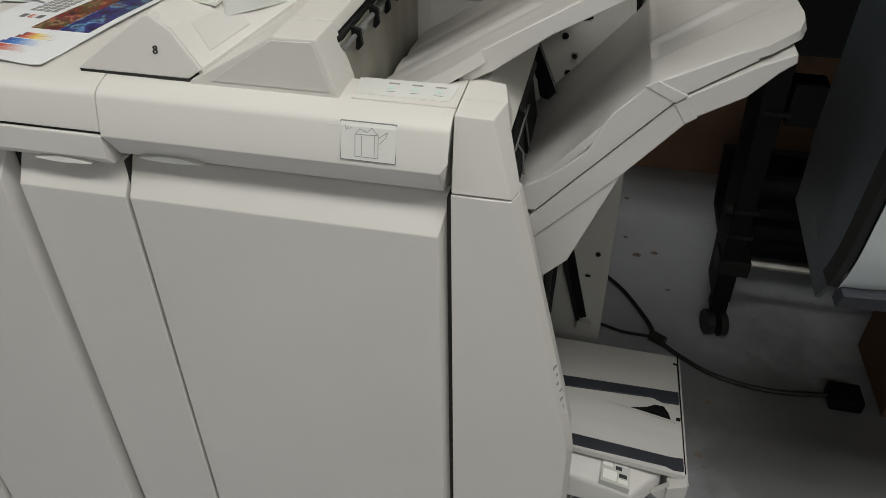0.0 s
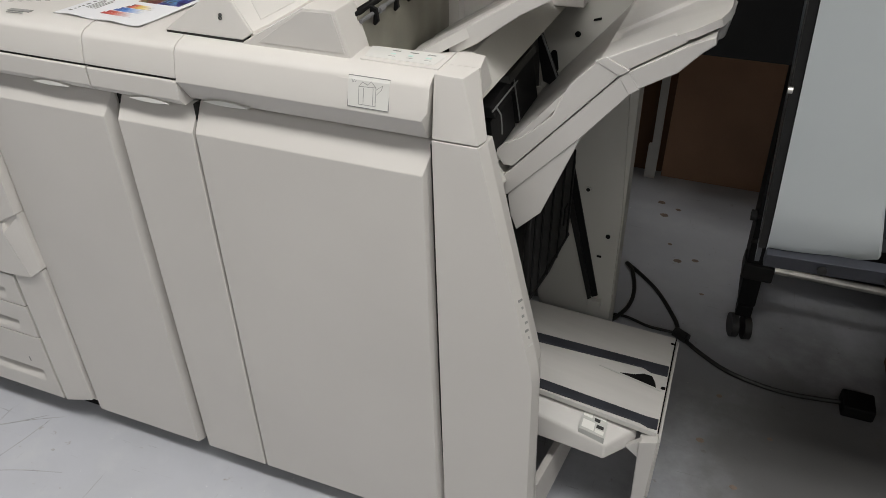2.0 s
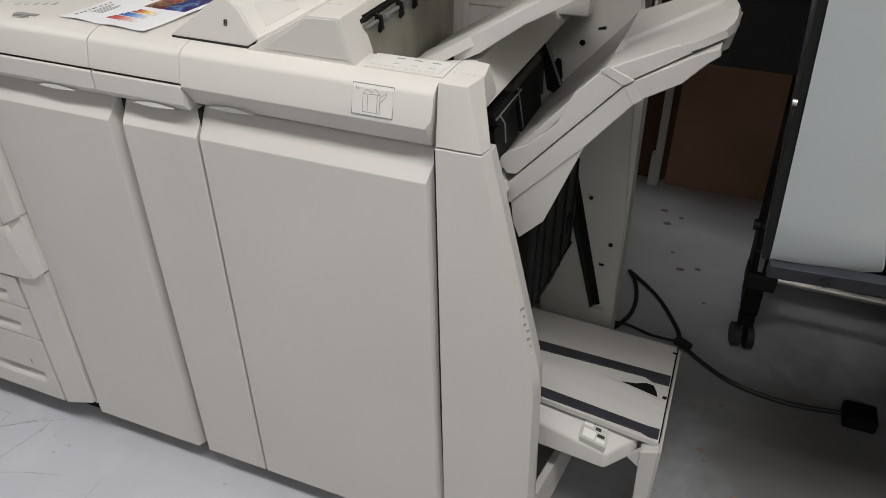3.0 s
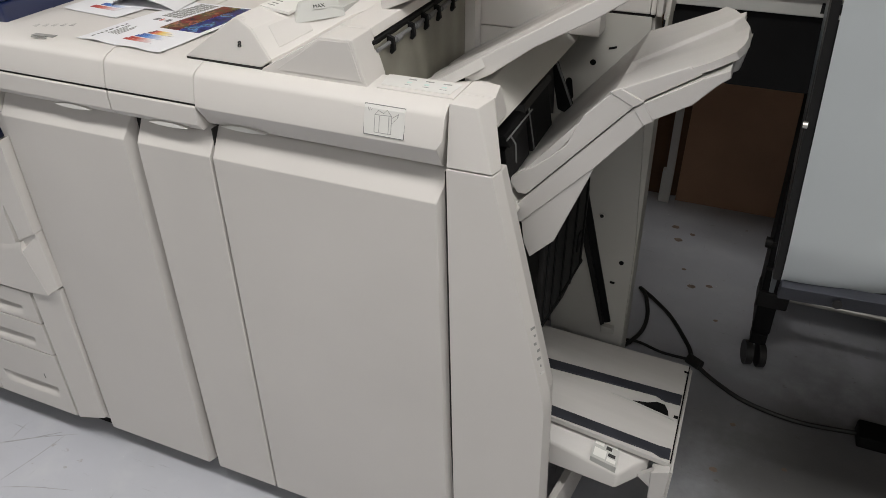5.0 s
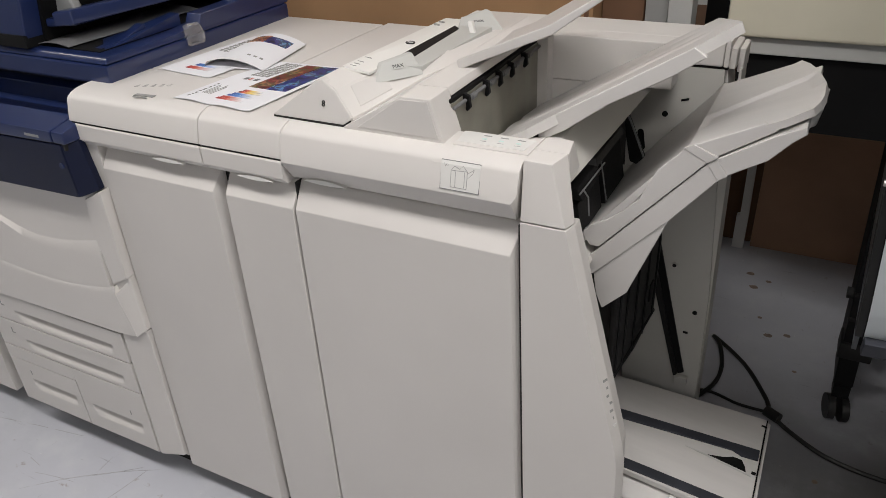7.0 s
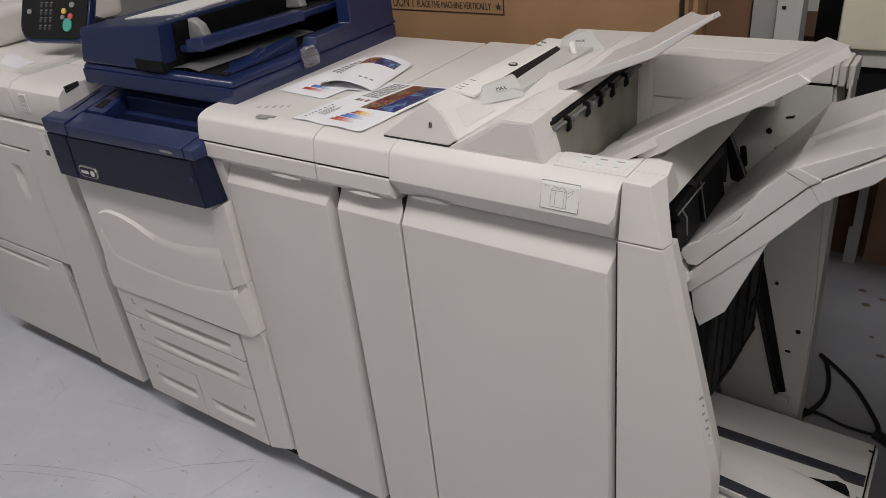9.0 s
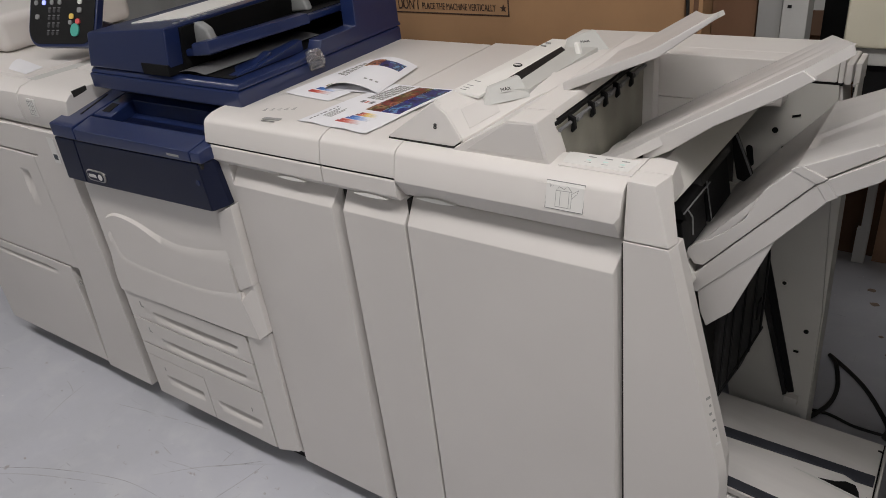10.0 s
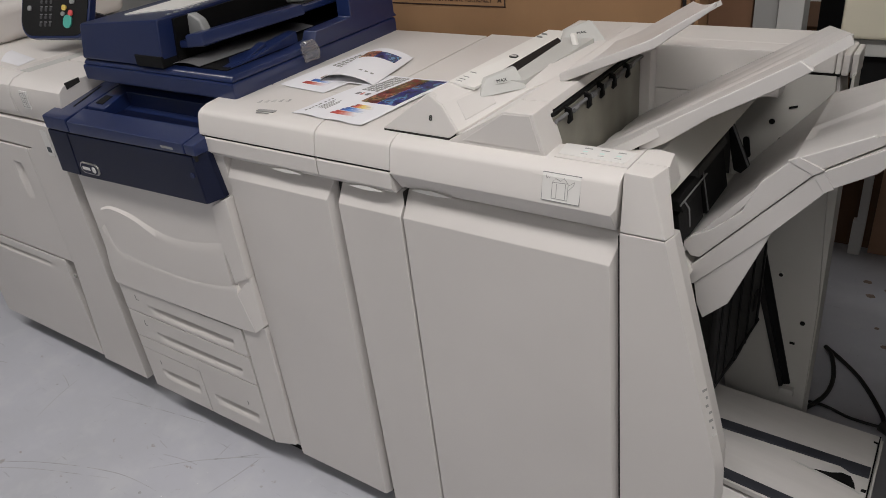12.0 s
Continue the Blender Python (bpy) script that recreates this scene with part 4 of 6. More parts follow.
part("feed_tray", sheet(feed_deck, 30, 16, (0.003, 0, -0.006)), TRAY, ins, "pale grey sloping feed tray", smooth=22)
part("feed_tray_skirt", prism([(-0.177, 1.046), (-0.1785, 1.062), (-0.031, 1.125), (0.057, 1.180), (0.059, 1.173), (-0.024, 1.112)], "y", 0.179, 0.189, 0.002, None, 3, 12), TRAY, ins)

# ---- booklet tray near the floor ----
bk = thing("booklet_tray", 0.25, 0.3, 0.0, "beige booklet tray with slate strips and a support leg", "output tray", "output trays")


def bk_z(x, y):
    return 0.352 - (x - 0.10) * 0.17 - (y - 0.16) * 0.062


def bk_slab(name, pts, lift, thick, mat, parent, label="", bevel=0.0015):
    own = prism(pts, "z", 0.0, thick, 0.0)
    for v in own.verts:
        v.co.z += bk_z(v.co.x, v.co.y) + lift - thick
    soften(own, bevel, 2)
    return part(name, own, mat, parent, label)


plate = bk_slab("deck", [(0.05, 0.147), (0.368, 0.155), (0.3675, 0.452), (0.05, 0.40)], 0.0, 0.012, TRAY, bk)
bk_slab("strip", [(0.06, 0.267), (0.318, 0.318), (0.335, 0.312), (0.366, 0.318), (0.366, 0.349), (0.345, 0.345), (0.06, 0.294)], 0.0035, 0.006, STRIP, plate, "slate rubber strip")
bk_slab("strip", [(0.06, 0.148), (0.335, 0.164), (0.350, 0.160), (0.366, 0.163), (0.366, 0.190), (0.345, 0.186), (0.06, 0.172)], 0.0035, 0.006, STRIP, plate, "slate rubber strip")
bk_slab("opening", [(0.278, 0.279), (0.306, 0.290), (0.322, 0.302), (0.338, 0.303), (0.346, 0.288), (0.349, 0.275)], 0.0008, 0.003, BLACK, plate, bevel=0)
bk_slab("opening", [(0.358, 0.276), (0.366, 0.277), (0.367, 0.285), (0.359, 0.284)], 0.0008, 0.003, BLACK, plate, bevel=0)
bk_slab("opening", [(0.360, 0.425), (0.370, 0.426), (0.370, 0.431), (0.360, 0.430)], 0.0008, 0.003, BLACK, plate, bevel=0)
bk_slab("groove", [(0.235, 0.277), (0.36, 0.268), (0.36, 0.271), (0.26, 0.279)], 0.0006, 0.002, GREY, plate, bevel=0)
part("lower_arm", hull([(0.12, 0.115, 0.262), (0.285, 0.108, 0.252), (0.335, 0.158, 0.262), (0.12, 0.17, 0.29),
                        (0.12, 0.122, 0.318), (0.285, 0.118, 0.278), (0.335, 0.168, 0.296), (0.12, 0.175, 0.335)], 0.005), TRAY, bk)
stick = part("notice", hull([(0.232, 0.122, 0.279), (0.280, 0.120, 0.270), (0.280, 0.170, 0.283), (0.232, 0.172, 0.291),
                             (0.232, 0.122, 0.3035), (0.280, 0.120, 0.2945), (0.280, 0.170, 0.3065), (0.232, 0.172, 0.3155)]), GREY, bk, "grey and white printed notice")


def notice_patch(u0, u1, v0, v1, mat):
    """A printed field on the notice, by shares of its sides."""
    def at(u, v, up):
        p = Vector((0.232, 0.122, 0.3035)).lerp(Vector((0.280, 0.120, 0.2945)), u)
        q = Vector((0.232, 0.172, 0.3155)).lerp(Vector((0.280, 0.170, 0.3065)), u)
        return p.lerp(q, v) + Vector((0, 0, up))
    ring = ((u0, v0), (u1, v0), (u1, v1), (u0, v1))
    part("printed_field", hull([at(u, v, -0.004) for u, v in ring] + [at(u, v, 0.0008) for u, v in ring]), mat, stick)


for u0, u1, v0, v1, mat in ((0.06, 0.40, 0.55, 0.92, WHITE), (0.45, 0.92, 0.66, 0.92, WHITE), (0.50, 0.72, 0.50, 0.62, INK), (0.08, 0.55, 0.10, 0.42, WHITE), (0.62, 0.90, 0.28, 0.40, INK), (0.60, 0.94, 0.08, 0.22, WHITE)):
    notice_patch(u0, u1, v0, v1, mat)
part("end_plate", prism([(0.150, 0.290), (0.456, 0.277), (0.456, 0.10), (0.40, 0.06), (0.20, 0.06), (0.150, 0.14)], "x", 0.3706, 0.3765, 0.0015), TRAY, bk)
part("end_gap", prism([(0.165, 0.303), (0.450, 0.290), (0.450, 0.20), (0.165, 0.20)], "x", 0.3680, 0.3704), BLACK, bk)
part("leg", hull([(0.352, 0.140, 0.0), (0.372, 0.140, 0.0), (0.372, 0.160, 0.0), (0.352, 0.160, 0.0), (0.340, 0.135, 0.292), (0.372, 0.140, 0.300), (0.372, 0.165, 0.300), (0.340, 0.160, 0.292)], 0.003), TRAY, bk)
part("leg_gusset", prism([(0.318, 0.268), (0.345, 0.296), (0.345, 0.245)], "y", 0.139, 0.150, 0.002), TRAY, bk)
part("base_rail", hull([(0.165, 0.05, 0.08), (0.18, 0.05, 0.08), (0.235, 0.50, 0.08), (0.22, 0.50, 0.08), (0.165, 0.05, 0.20), (0.18, 0.05, 0.20), (0.235, 0.50, 0.14), (0.22, 0.50, 0.14)], 0.002), BEIGE, bk)
part("rear_leg", box(0.352, 0.372, 0.43, 0.45, 0.0, 0.29, 0.003), TRAY, bk)

# ---- printer engine ----
eng = thing("printer_engine", -1.16, 0.3, 0.0, "beige digital press engine with a navy front top", "printer", "modules of the print line")
EX0, EX1 = -1.455, -0.852
part("body", box(EX0 + 0.01, EX1 - 0.045, 0.012, 0.62, 0.065, 0.86, 0.004), BEIGE, eng)
part("toe", box(EX0 + 0.015, EX1 - 0.03, 0.045, 0.6, 0.0, 0.065), BLACK, eng, "black recessed base")
part("stile", hull([(-0.922, -0.022, 0.080), (-0.853, -0.008, 0.090), (-0.853, 0.03, 0.090), (-0.922, 0.03, 0.080), (-0.920, -0.022, 0.446), (-0.846, -0.012, 0.468), (-0.846, 0.03, 0.468), (-0.920, 0.03, 0.446)], 0.005), BEIGE, eng)
part("side_cover", box(-0.925, -0.852, 0.003, 0.6, 0.08, 0.79, 0.003), BEIGE, eng)
part("upper_front", prism([(-1.425, 0.46), (-1.425, 0.768), (-0.850, 0.794), (-0.850, 0.46)], "y", -0.0155, 0.03, 0.004), CREAM, eng)


def eased(line, n=5):
    """A soft curve through places (x, z)."""
    return [(p.x, p.z) for p in smooth_line([(x, 0, z) for x, z in line], n)]


def lipped(crest, brow, rest, back, face):
    """A front panel whose upper edge rises from the ground behind it in a sloping brow. All lines in (x, z)."""
    own = bmesh.new()
    top = [own.verts.new((x, back, z)) for x, z in crest]
    edge = [own.verts.new((x, face, z)) for x, z in brow]
    low = [own.verts.new((x, face, z)) for x, z in rest]
    for i in range(len(crest) - 1):
        own.faces.new((top[i], top[i + 1], edge[i + 1], edge[i]))
    own.faces.new(edge + low)
    shut = [own.verts.new((x, 0.02, z)) for x, z in rest]
    head = [own.verts.new((x, 0.02, z)) for x, z in crest]
    ring_a, ring_b = [edge[-1]] + low + [edge[0]], [head[-1]] + shut + [head[0]]
    for i in range(1, len(ring_a) - 2):
        own.faces.new((ring_a[i], ring_a[i + 1], ring_b[i + 1], ring_b[i]))
    own.faces.new((edge[-1], low[0], shut[0], head[-1], top[-1]))
    own.faces.new((low[-1], edge[0], top[0], head[0], shut[-1]))
    bmesh.ops.recalc_face_normals(own, faces=own.faces)
    return own


WAVE1 = eased([(-1.368, 0.676), (-1.330, 0.689), (-1.285, 0.690), (-1.230, 0.682), (-1.171, 0.664), (-1.100, 0.653), (-1.002, 0.662), (-0.903, 0.684)])
BROW1 = eased([(-1.367, 0.671), (-1.329, 0.684), (-1.284, 0.684), (-1.229, 0.673), (-1.170, 0.650), (-1.105, 0.628), (-1.010, 0.633), (-0.905, 0.645)])
part("wave_panel", lipped(WAVE1, BROW1, [(-0.905, 0.52), (-1.340, 0.52), (-1.362, 0.59), (-1.370, 0.637)], -0.0150, -0.0225), CREAM, eng, smooth=24)
WAVE2 = eased([(-1.372, 0.632), (-1.362, 0.590), (-1.339, 0.562), (-1.284, 0.556), (-1.182, 0.548), (-1.071, 0.548), (-0.983, 0.558), (-0.892, 0.577)])
BROW2 = eased([(-1.380, 0.622), (-1.372, 0.575), (-1.343, 0.543), (-1.284, 0.538), (-1.184, 0.535), (-1.073, 0.536), (-0.983, 0.544), (-0.892, 0.558)])
part("lower_door", lipped(WAVE2, BROW2, [(-0.863, 0.4580), (-0.918, 0.4515), (-1.413, 0.4465), (-1.412, 0.50), (-1.396, 0.57)], -0.0215, -0.0265), CREAM, eng, smooth=24)
part("lower_door_end", hull([(-0.8626, -0.0265, 0.458), (-0.843, -0.013, 0.472), (-0.843, 0.02, 0.472), (-0.8626, 0.02, 0.458),
                             (-0.8916, -0.0265, 0.5575), (-0.848, -0.013, 0.6025), (-0.848, 0.02, 0.6025), (-0.8916, 0.02, 0.577)], 0.0015), CREAM, eng)
part("pillar", prism([(-0.896, 0.579), (-0.848, 0.6045), (-0.848, 0.803), (-0.902, 0.776), (-0.9075, 0.690)], "y", -0.0208, 0.02, 0.003), CREAM, eng)
part("cheek", prism([(-0.900, 0.790), (-0.900, 0.90), (-0.847, 0.90), (-0.847, 0.790)], "y", 0.002, 0.03, 0.001), CREAM, eng)
part("drawer_seam", box(EX0 + 0.03, -0.915, 0.004, 0.03, 0.084, 0.472), GAP, eng, "dark seams round the drawers")
for z0, z1 in ((0.3605, 0.4420), (0.2715, 0.3578)):
    d = part("drawer", scooped(-1.412, -0.9255, z0, z1, -0.022, 0.04, -1.305, -0.965, z0 + 0.006, z0 + 0.040, 0.026, 0.0009), BEIGE, eng)
    part("tray_mark", box(-1.352, -1.3495, -0.0228, -0.02, z1 - 0.036, z1 - 0.022), INKGREY, d)
    part("tray_mark", box(-1.352, -1.340, -0.0228, -0.02, z1 - 0.038, z1 - 0.036), INKGREY, d)
part("drawer_head", box(-1.412, -1.1605, -0.022, 0.02, 0.2287, 0.2690), BEIGE, eng)
d = part("drawer", scooped(-1.412, -1.1635, 0.0855, 0.2268, -0.022, 0.04, -1.350, -1.185, 0.130, 0.170, 0.028, 0.0009), BEIGE, eng)
part("tray_mark", box(-1.345, -1.3425, -0.0228, -0.02, 0.185, 0.198), INKGREY, d)
d = part("drawer", scooped(-1.1605, -0.9255, 0.0855, 0.2690, -0.022, 0.04, -1.125, -0.955, 0.126, 0.166, 0.028, 0.0009), BEIGE, eng)
part("tray_mark", box(-0.985, -0.9825, -0.0228, -0.02, 0.185, 0.198), INKGREY, d)
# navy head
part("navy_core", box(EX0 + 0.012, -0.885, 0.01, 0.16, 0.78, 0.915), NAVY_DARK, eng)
# Apron and return carry the shade of an upright face in their colour.
apron = part("navy_apron", prism([(-1.357, 0.777), (-0.885, 0.791), (-0.893, 0.898), (-1.349, 0.888)], "y", -0.040, 0.03, 0.003), NAVY_DARK, eng, "navy front apron, painted dark for its shaded upright face")
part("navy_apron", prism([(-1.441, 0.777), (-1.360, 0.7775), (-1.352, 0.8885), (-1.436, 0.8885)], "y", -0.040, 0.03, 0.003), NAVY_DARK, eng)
part("apron_return", hull([(-0.8845, -0.0385, 0.7915), (-0.8555, -0.014, 0.801), (-0.858, 0.001, 0.801), (-0.8845, 0.001, 0.7915),
                           (-0.8925, -0.0385, 0.898), (-0.8735, -0.014, 0.900), (-0.876, 0.001, 0.900), (-0.8925, 0.001, 0.898)], 0.002), NAVY_DARK, eng)
part("apron_seam", box(-1.43, -0.885, -0.036, 0.03, 0.886, 0.900), GAP, eng)


def deck_z(y):
    return 0.9235 + (y + 0.04) * 0.21


def navy_slab(name, x0, x1, x2, x3, y0, y1, low, mat=NAVY, bevel=0.004):
    """A slab of the sloping navy deck: x0..x1 at its front, x3..x2 at its back."""
    return part(name, hull([(x0, y0, low), (x1, y0, low), (x2, y1, low), (x3, y1, low), (x0, y0, deck_z(y0)), (x1, y0, deck_z(y0)), (x2, y1, deck_z(y1)), (x3, y1, deck_z(y1))], bevel), mat, eng)


navy_slab("deck_left", -1.436, -1.337, -1.337, -1.436, -0.041, 0.16, 0.8905)
part("deck_front", hull([(-1.3350, -0.041, 0.8900), (-0.910, -0.041, 0.8995), (-0.910, 0.020, 0.8995), (-1.3350, 0.012, 0.8900),
                         (-1.3350, -0.041, deck_z(-0.041) - 0.004), (-0.910, -0.041, deck_z(-0.041)), (-0.910, 0.020, deck_z(0.020)), (-1.3350, 0.012, deck_z(0.012))], 0.004), NAVY, eng)
navy_slab("deck_side", -1.3350, -1.262, -1.290, -1.3350, 0.0205, 0.16, 0.9)
navy_slab("deck_end", -0.9085, -0.876, -0.868, -0.9085, -0.041, 0.16, 0.9)
navy_slab("deck_back", -1.2895, -0.9095, -0.9095, -1.2895, 0.096, 0.16, 0.9)
part("well_floor", hull([(-1.29, 0.010, 0.88), (-0.91, 0.010, 0.88), (-0.91, 0.095, 0.88), (-1.29, 0.095, 0.88), (-1.29, 0.010, 0.905), (-0.91, 0.010, 0.905), (-0.91, 0.095, 0.918), (-1.29, 0.095, 0.918)]), NAVY, eng)
part("card_slot", hull([(-1.318, 0.035, 0.93), (-1.288, 0.035, 0.93), (-1.296, 0.07, 0.94), (-1.322, 0.07, 0.94), (-1.318, 0.035, deck_z(0.035) + 0.001), (-1.288, 0.035, deck_z(0.035) + 0.001), (-1.296, 0.07, deck_z(0.07) + 0.001), (-1.322, 0.07, deck_z(0.07) + 0.001)]), BLACK, eng)
part("card_slot", hull([(-1.375, 0.01, 0.93), (-1.369, 0.01, 0.93), (-1.382, 0.10, 0.94), (-1.388, 0.10, 0.94), (-1.375, 0.01, deck_z(0.01) + 0.001), (-1.369, 0.01, deck_z(0.01) + 0.001), (-1.382, 0.10, deck_z(0.10) + 0.001), (-1.388, 0.10, deck_z(0.10) + 0.001)]), BLACK, eng)
part("sensor", disc((-0.905, -0.0405, 0.855), (0, 1, 0), 0.006, 0.003), NAVY, eng)
badge_pts = [(-1.300 + 0.012 * math.cos(a) + s * 0.026, 0.806 + 0.014 * math.sin(a)) for s, a in [(1, math.pi * (k / 6 - 0.5)) for k in range(7)] + [(-1, math.pi * (k / 6 + 0.5)) for k in range(7)]]
badge = part("badge", prism(badge_pts, "y", -0.0435, -0.036, 0.001), CHROME, eng, "small oval silver badge")
part("badge_fill", prism([(-1.300 + (x + 1.300) * 0.88, 0.806 + (z - 0.806) * 0.8) for x, z in badge_pts], "y", -0.0442, -0.038), NAVY_DARK, badge)
part("badge_mark", box(-1.326, -1.296, -0.0448, -0.040, 0.802, 0.810), LABEL, badge)
part("badge_mark", disc((-1.280, -0.0440, 0.806), (0, 1, 0), 0.008, 0.002), LABEL, badge)
part("ink_mark", box(-0.985, -0.945, -0.0415, -0.038, 0.906, 0.911), INKGREY, eng)

# ---- scanner with document feeder ----
sc = thing("document_feeder", -1.1, 0.3, 0.985, "navy document feeder and scanner on the engine", "document feeder")
part("base", box(-1.365, -0.836, 0.060, 0.60, 0.985, 1.022, 0.006), NAVY, sc)
part("base_gap", box(-1.355, -0.872, 0.12, 0.58, 0.862, 0.985), NAVY_DARK, sc)
part("lid", hull([(-1.362, 0.062, 1.0225), (-0.838, 0.062, 1.0225), (-0.838, 0.61, 1.0225), (-1.362, 0.61, 1.0225), (-1.355, 0.07, 1.035), (-0.842, 0.07, 1.035), (-0.842, 0.60, 1.035), (-1.355, 0.60, 1.035)], 0.004), NAVY, sc)
part("feeder_head", hull([(-1.355, 0.062, 1.0355), (-1.05, 0.062, 1.0355), (-1.05, 0.60, 1.0355), (-1.355, 0.60, 1.0355),
                          (-1.322, 0.062, 1.118), (-1.028, 0.062, 1.140), (-1.028, 0.60, 1.140), (-1.322, 0.60, 1.118)], 0.006), NAVY, sc)
part("catch_mouth", box(-1.140, -1.046, 0.0595, 0.12, 1.0362, 1.061, 0.0015), BLACK, sc)
part("head_strip", hull([(-1.24, 0.13, 1.12), (-1.075, 0.16, 1.13), (-1.075, 0.60, 1.13), (-1.24, 0.60, 1.12), (-1.24, 0.13, 1.1265), (-1.075, 0.16, 1.1390), (-1.075, 0.60, 1.1390), (-1.24, 0.60, 1.1265)]), WHITE, sc, "pale sheet on the feeder")
part("side_wall", prism([(0.075, 1.0225), (0.60, 1.0225), (0.60, 1.22), (0.446, 1.20), (0.440, 1.060), (0.322, 1.058), (0.312, 1.040), (0.255, 1.036), (0.15, 1.027)], "x", -0.880, -0.840, 0.004, None, 3), NAVY, sc)
# Black liners: the darkness inside the catch recess is put into their colour.
part("recess_floor", box(-1.05, -0.881, 0.09, 0.60, 1.0355, 1.0375), BLACK, sc)
part("recess_back", box(-1.04, -0.881, 0.56, 0.60, 1.0375, 1.17), BLACK, sc)
part("recess_wall", hull([(-1.049, 0.10, 1.04), (-1.040, 0.10, 1.04), (-1.040, 0.56, 1.04), (-1.049, 0.56, 1.04), (-1.033, 0.10, 1.132), (-1.022, 0.10, 1.132), (-1.022, 0.56, 1.132), (-1.033, 0.56, 1.132)]), BLACK, sc)
part("input_tray", hull([(-1.035, 0.105, 1.068), (-0.965, 0.115, 1.072), (-0.905, 0.55, 1.085), (-1.035, 0.55, 1.068), (-1.035, 0.105, 1.084), (-0.968, 0.115, 1.088), (-0.905, 0.55, 1.100), (-1.035, 0.55, 1.084)], 0.004), NAVY, sc)
part("tray_lip", hull([(-1.0, 0.098, 1.072), (-0.958, 0.110, 1.076), (-0.900, 0.36, 1.083), (-0.935, 0.36, 1.083), (-1.0, 0.098, 1.100), (-0.962, 0.110, 1.104), (-0.905, 0.36, 1.106), (-0.935, 0.36, 1.106)], 0.004), NAVY, sc)
part("tray_liner", hull([(-1.03, 0.14, 1.083), (-0.975, 0.14, 1.087), (-0.93, 0.54, 1.095), (-1.03, 0.54, 1.083), (-1.03, 0.14, 1.0855), (-0.975, 0.14, 1.0895), (-0.93, 0.54, 1.0985), (-1.03, 0.54, 1.0855)]), BLACK, sc)
part("catch_sheet", sheet(lambda u, v: Vector((-1.05 + (0.09 + 0.03 * v) * u, 0.085 + 0.32 * v, 1.040 + 0.006 * math.sin(3 * u) + 0.004 * v)), 8, 10, (0, 0, -0.001)), DARKGREY, sc, "grey sheet in the catch tray")
part("catch_wall", hull([(-0.955, 0.16, 1.0375), (-0.88, 0.10, 1.0375), (-0.88, 0.30, 1.0375), (-0.93, 0.30, 1.0375), (-0.925, 0.20, 1.047), (-0.88, 0.15, 1.040), (-0.88, 0.30, 1.062), (-0.905, 0.30, 1.062)], 0.003), NAVY, sc)
part("fin", prism([(0.105, 1.0375), (0.165, 1.0425), (0.205, 1.056), (0.218, 1.059), (0.222, 1.0375)], "x", -0.915, -0.893, 0.002), NAVY, sc)
for yy in (0.135, 0.43):
    part("side_guide", prism([(-1.045, 1.086), (-1.043, 1.120), (-1.034, 1.132), (-1.012, 1.134), (-0.988, 1.122), (-0.976, 1.092)], "y", yy, yy + 0.022, 0.006, None, 3), SMOKE, sc, "grey document guide")
for k in range(5):
    part("icon", box(-1.046, -1.038, 0.10 + 0.020 * k, 0.109 + 0.020 * k, 1.139, 1.1408), SMOKE, sc)
clip = thing("plastic_clip", -0.835, 0.285, 1.0, "small clear plastic clip hanging on the feeder", "clip")
part("shell", sheet(lambda u, v: Vector((-0.838 + 0.010 * math.sin(2.6 * u), 0.262 + 0.046 * v, 1.046 - 0.036 * u + 0.003 * math.sin(5 * v))), 8, 8, (0.002, 0, -0.002)), CLEAR, clip)
for a, b in (((-0.834, 0.262, 1.038), (-0.830, 0.264, 1.008)), ((-0.834, 0.308, 1.036), (-0.830, 0.306, 1.006)), ((-0.830, 0.264, 1.008), (-0.830, 0.306, 1.006)), ((-0.832, 0.270, 1.046), (-0.832, 0.298, 1.046))):
    part("rim", rod([a, b], 0.0022, 8), CLEAR, clip)

def paper_sheet(c00, c10, c11, c01, curl, lift=0.0):
    """A sheet by its four corners, with curl(u, v) metres of lift."""
    c00, c10, c11, c01 = (Vector((*c, TOP)) for c in (c00, c10, c11, c01))

    def fn(u, v):
        p = c00.lerp(c10, u).lerp(c01.lerp(c11, u), v)
        p.z += lift + curl(u, v)
        return p
    return fn


# ---- high capacity feeder at the far end ----
hcf = thing("paper_feeder", -1.9, 0.3, 0.0, "beige high capacity paper feeder with two wide drawers", "paper feeder", "modules of the print line")
part("body", box(-2.30, -1.487, 0.045, 0.62, 0.06, 0.93, 0.004), BEIGE, hcf)
part("toe", box(-2.28, -1.49, 0.065, 0.6, 0.0, 0.06), BLACK, hcf, "black recessed base")
part("front_rail", prism([(0.16, 0.985), (0.045, 0.985), (0.015, 0.978), (0.0, 0.965), (-0.006, 0.94), (-0.004, 0.90), (0.006, 0.878), (0.16, 0.878)], "x", -2.31, -1.632, 0.003, None, 2, 40), CREAM, hcf)
part("front_rail_end", prism([(0.16, 0.985), (0.045, 0.985), (0.015, 0.978), (0.0, 0.965), (-0.006, 0.94), (-0.004, 0.90), (0.006, 0.878), (0.16, 0.878)], "x", -1.629, -1.40, 0.003, None, 2, 40), CREAM, hcf)
part("top_cover", box(-2.31, -1.46, 0.162, 0.62, 0.93, 0.985, 0.004), CREAM, hcf)
part("drawer_seam", box(-2.29, -1.60, 0.030, 0.0448, 0.07, 0.885), GAP, hcf, "dark seams round the drawers")
part("drawer", scooped(-2.30, -1.712, 0.075, 0.428, -0.006, 0.05, -2.20, -1.80, 0.375, 0.398, 0.016), BEIGE, hcf)
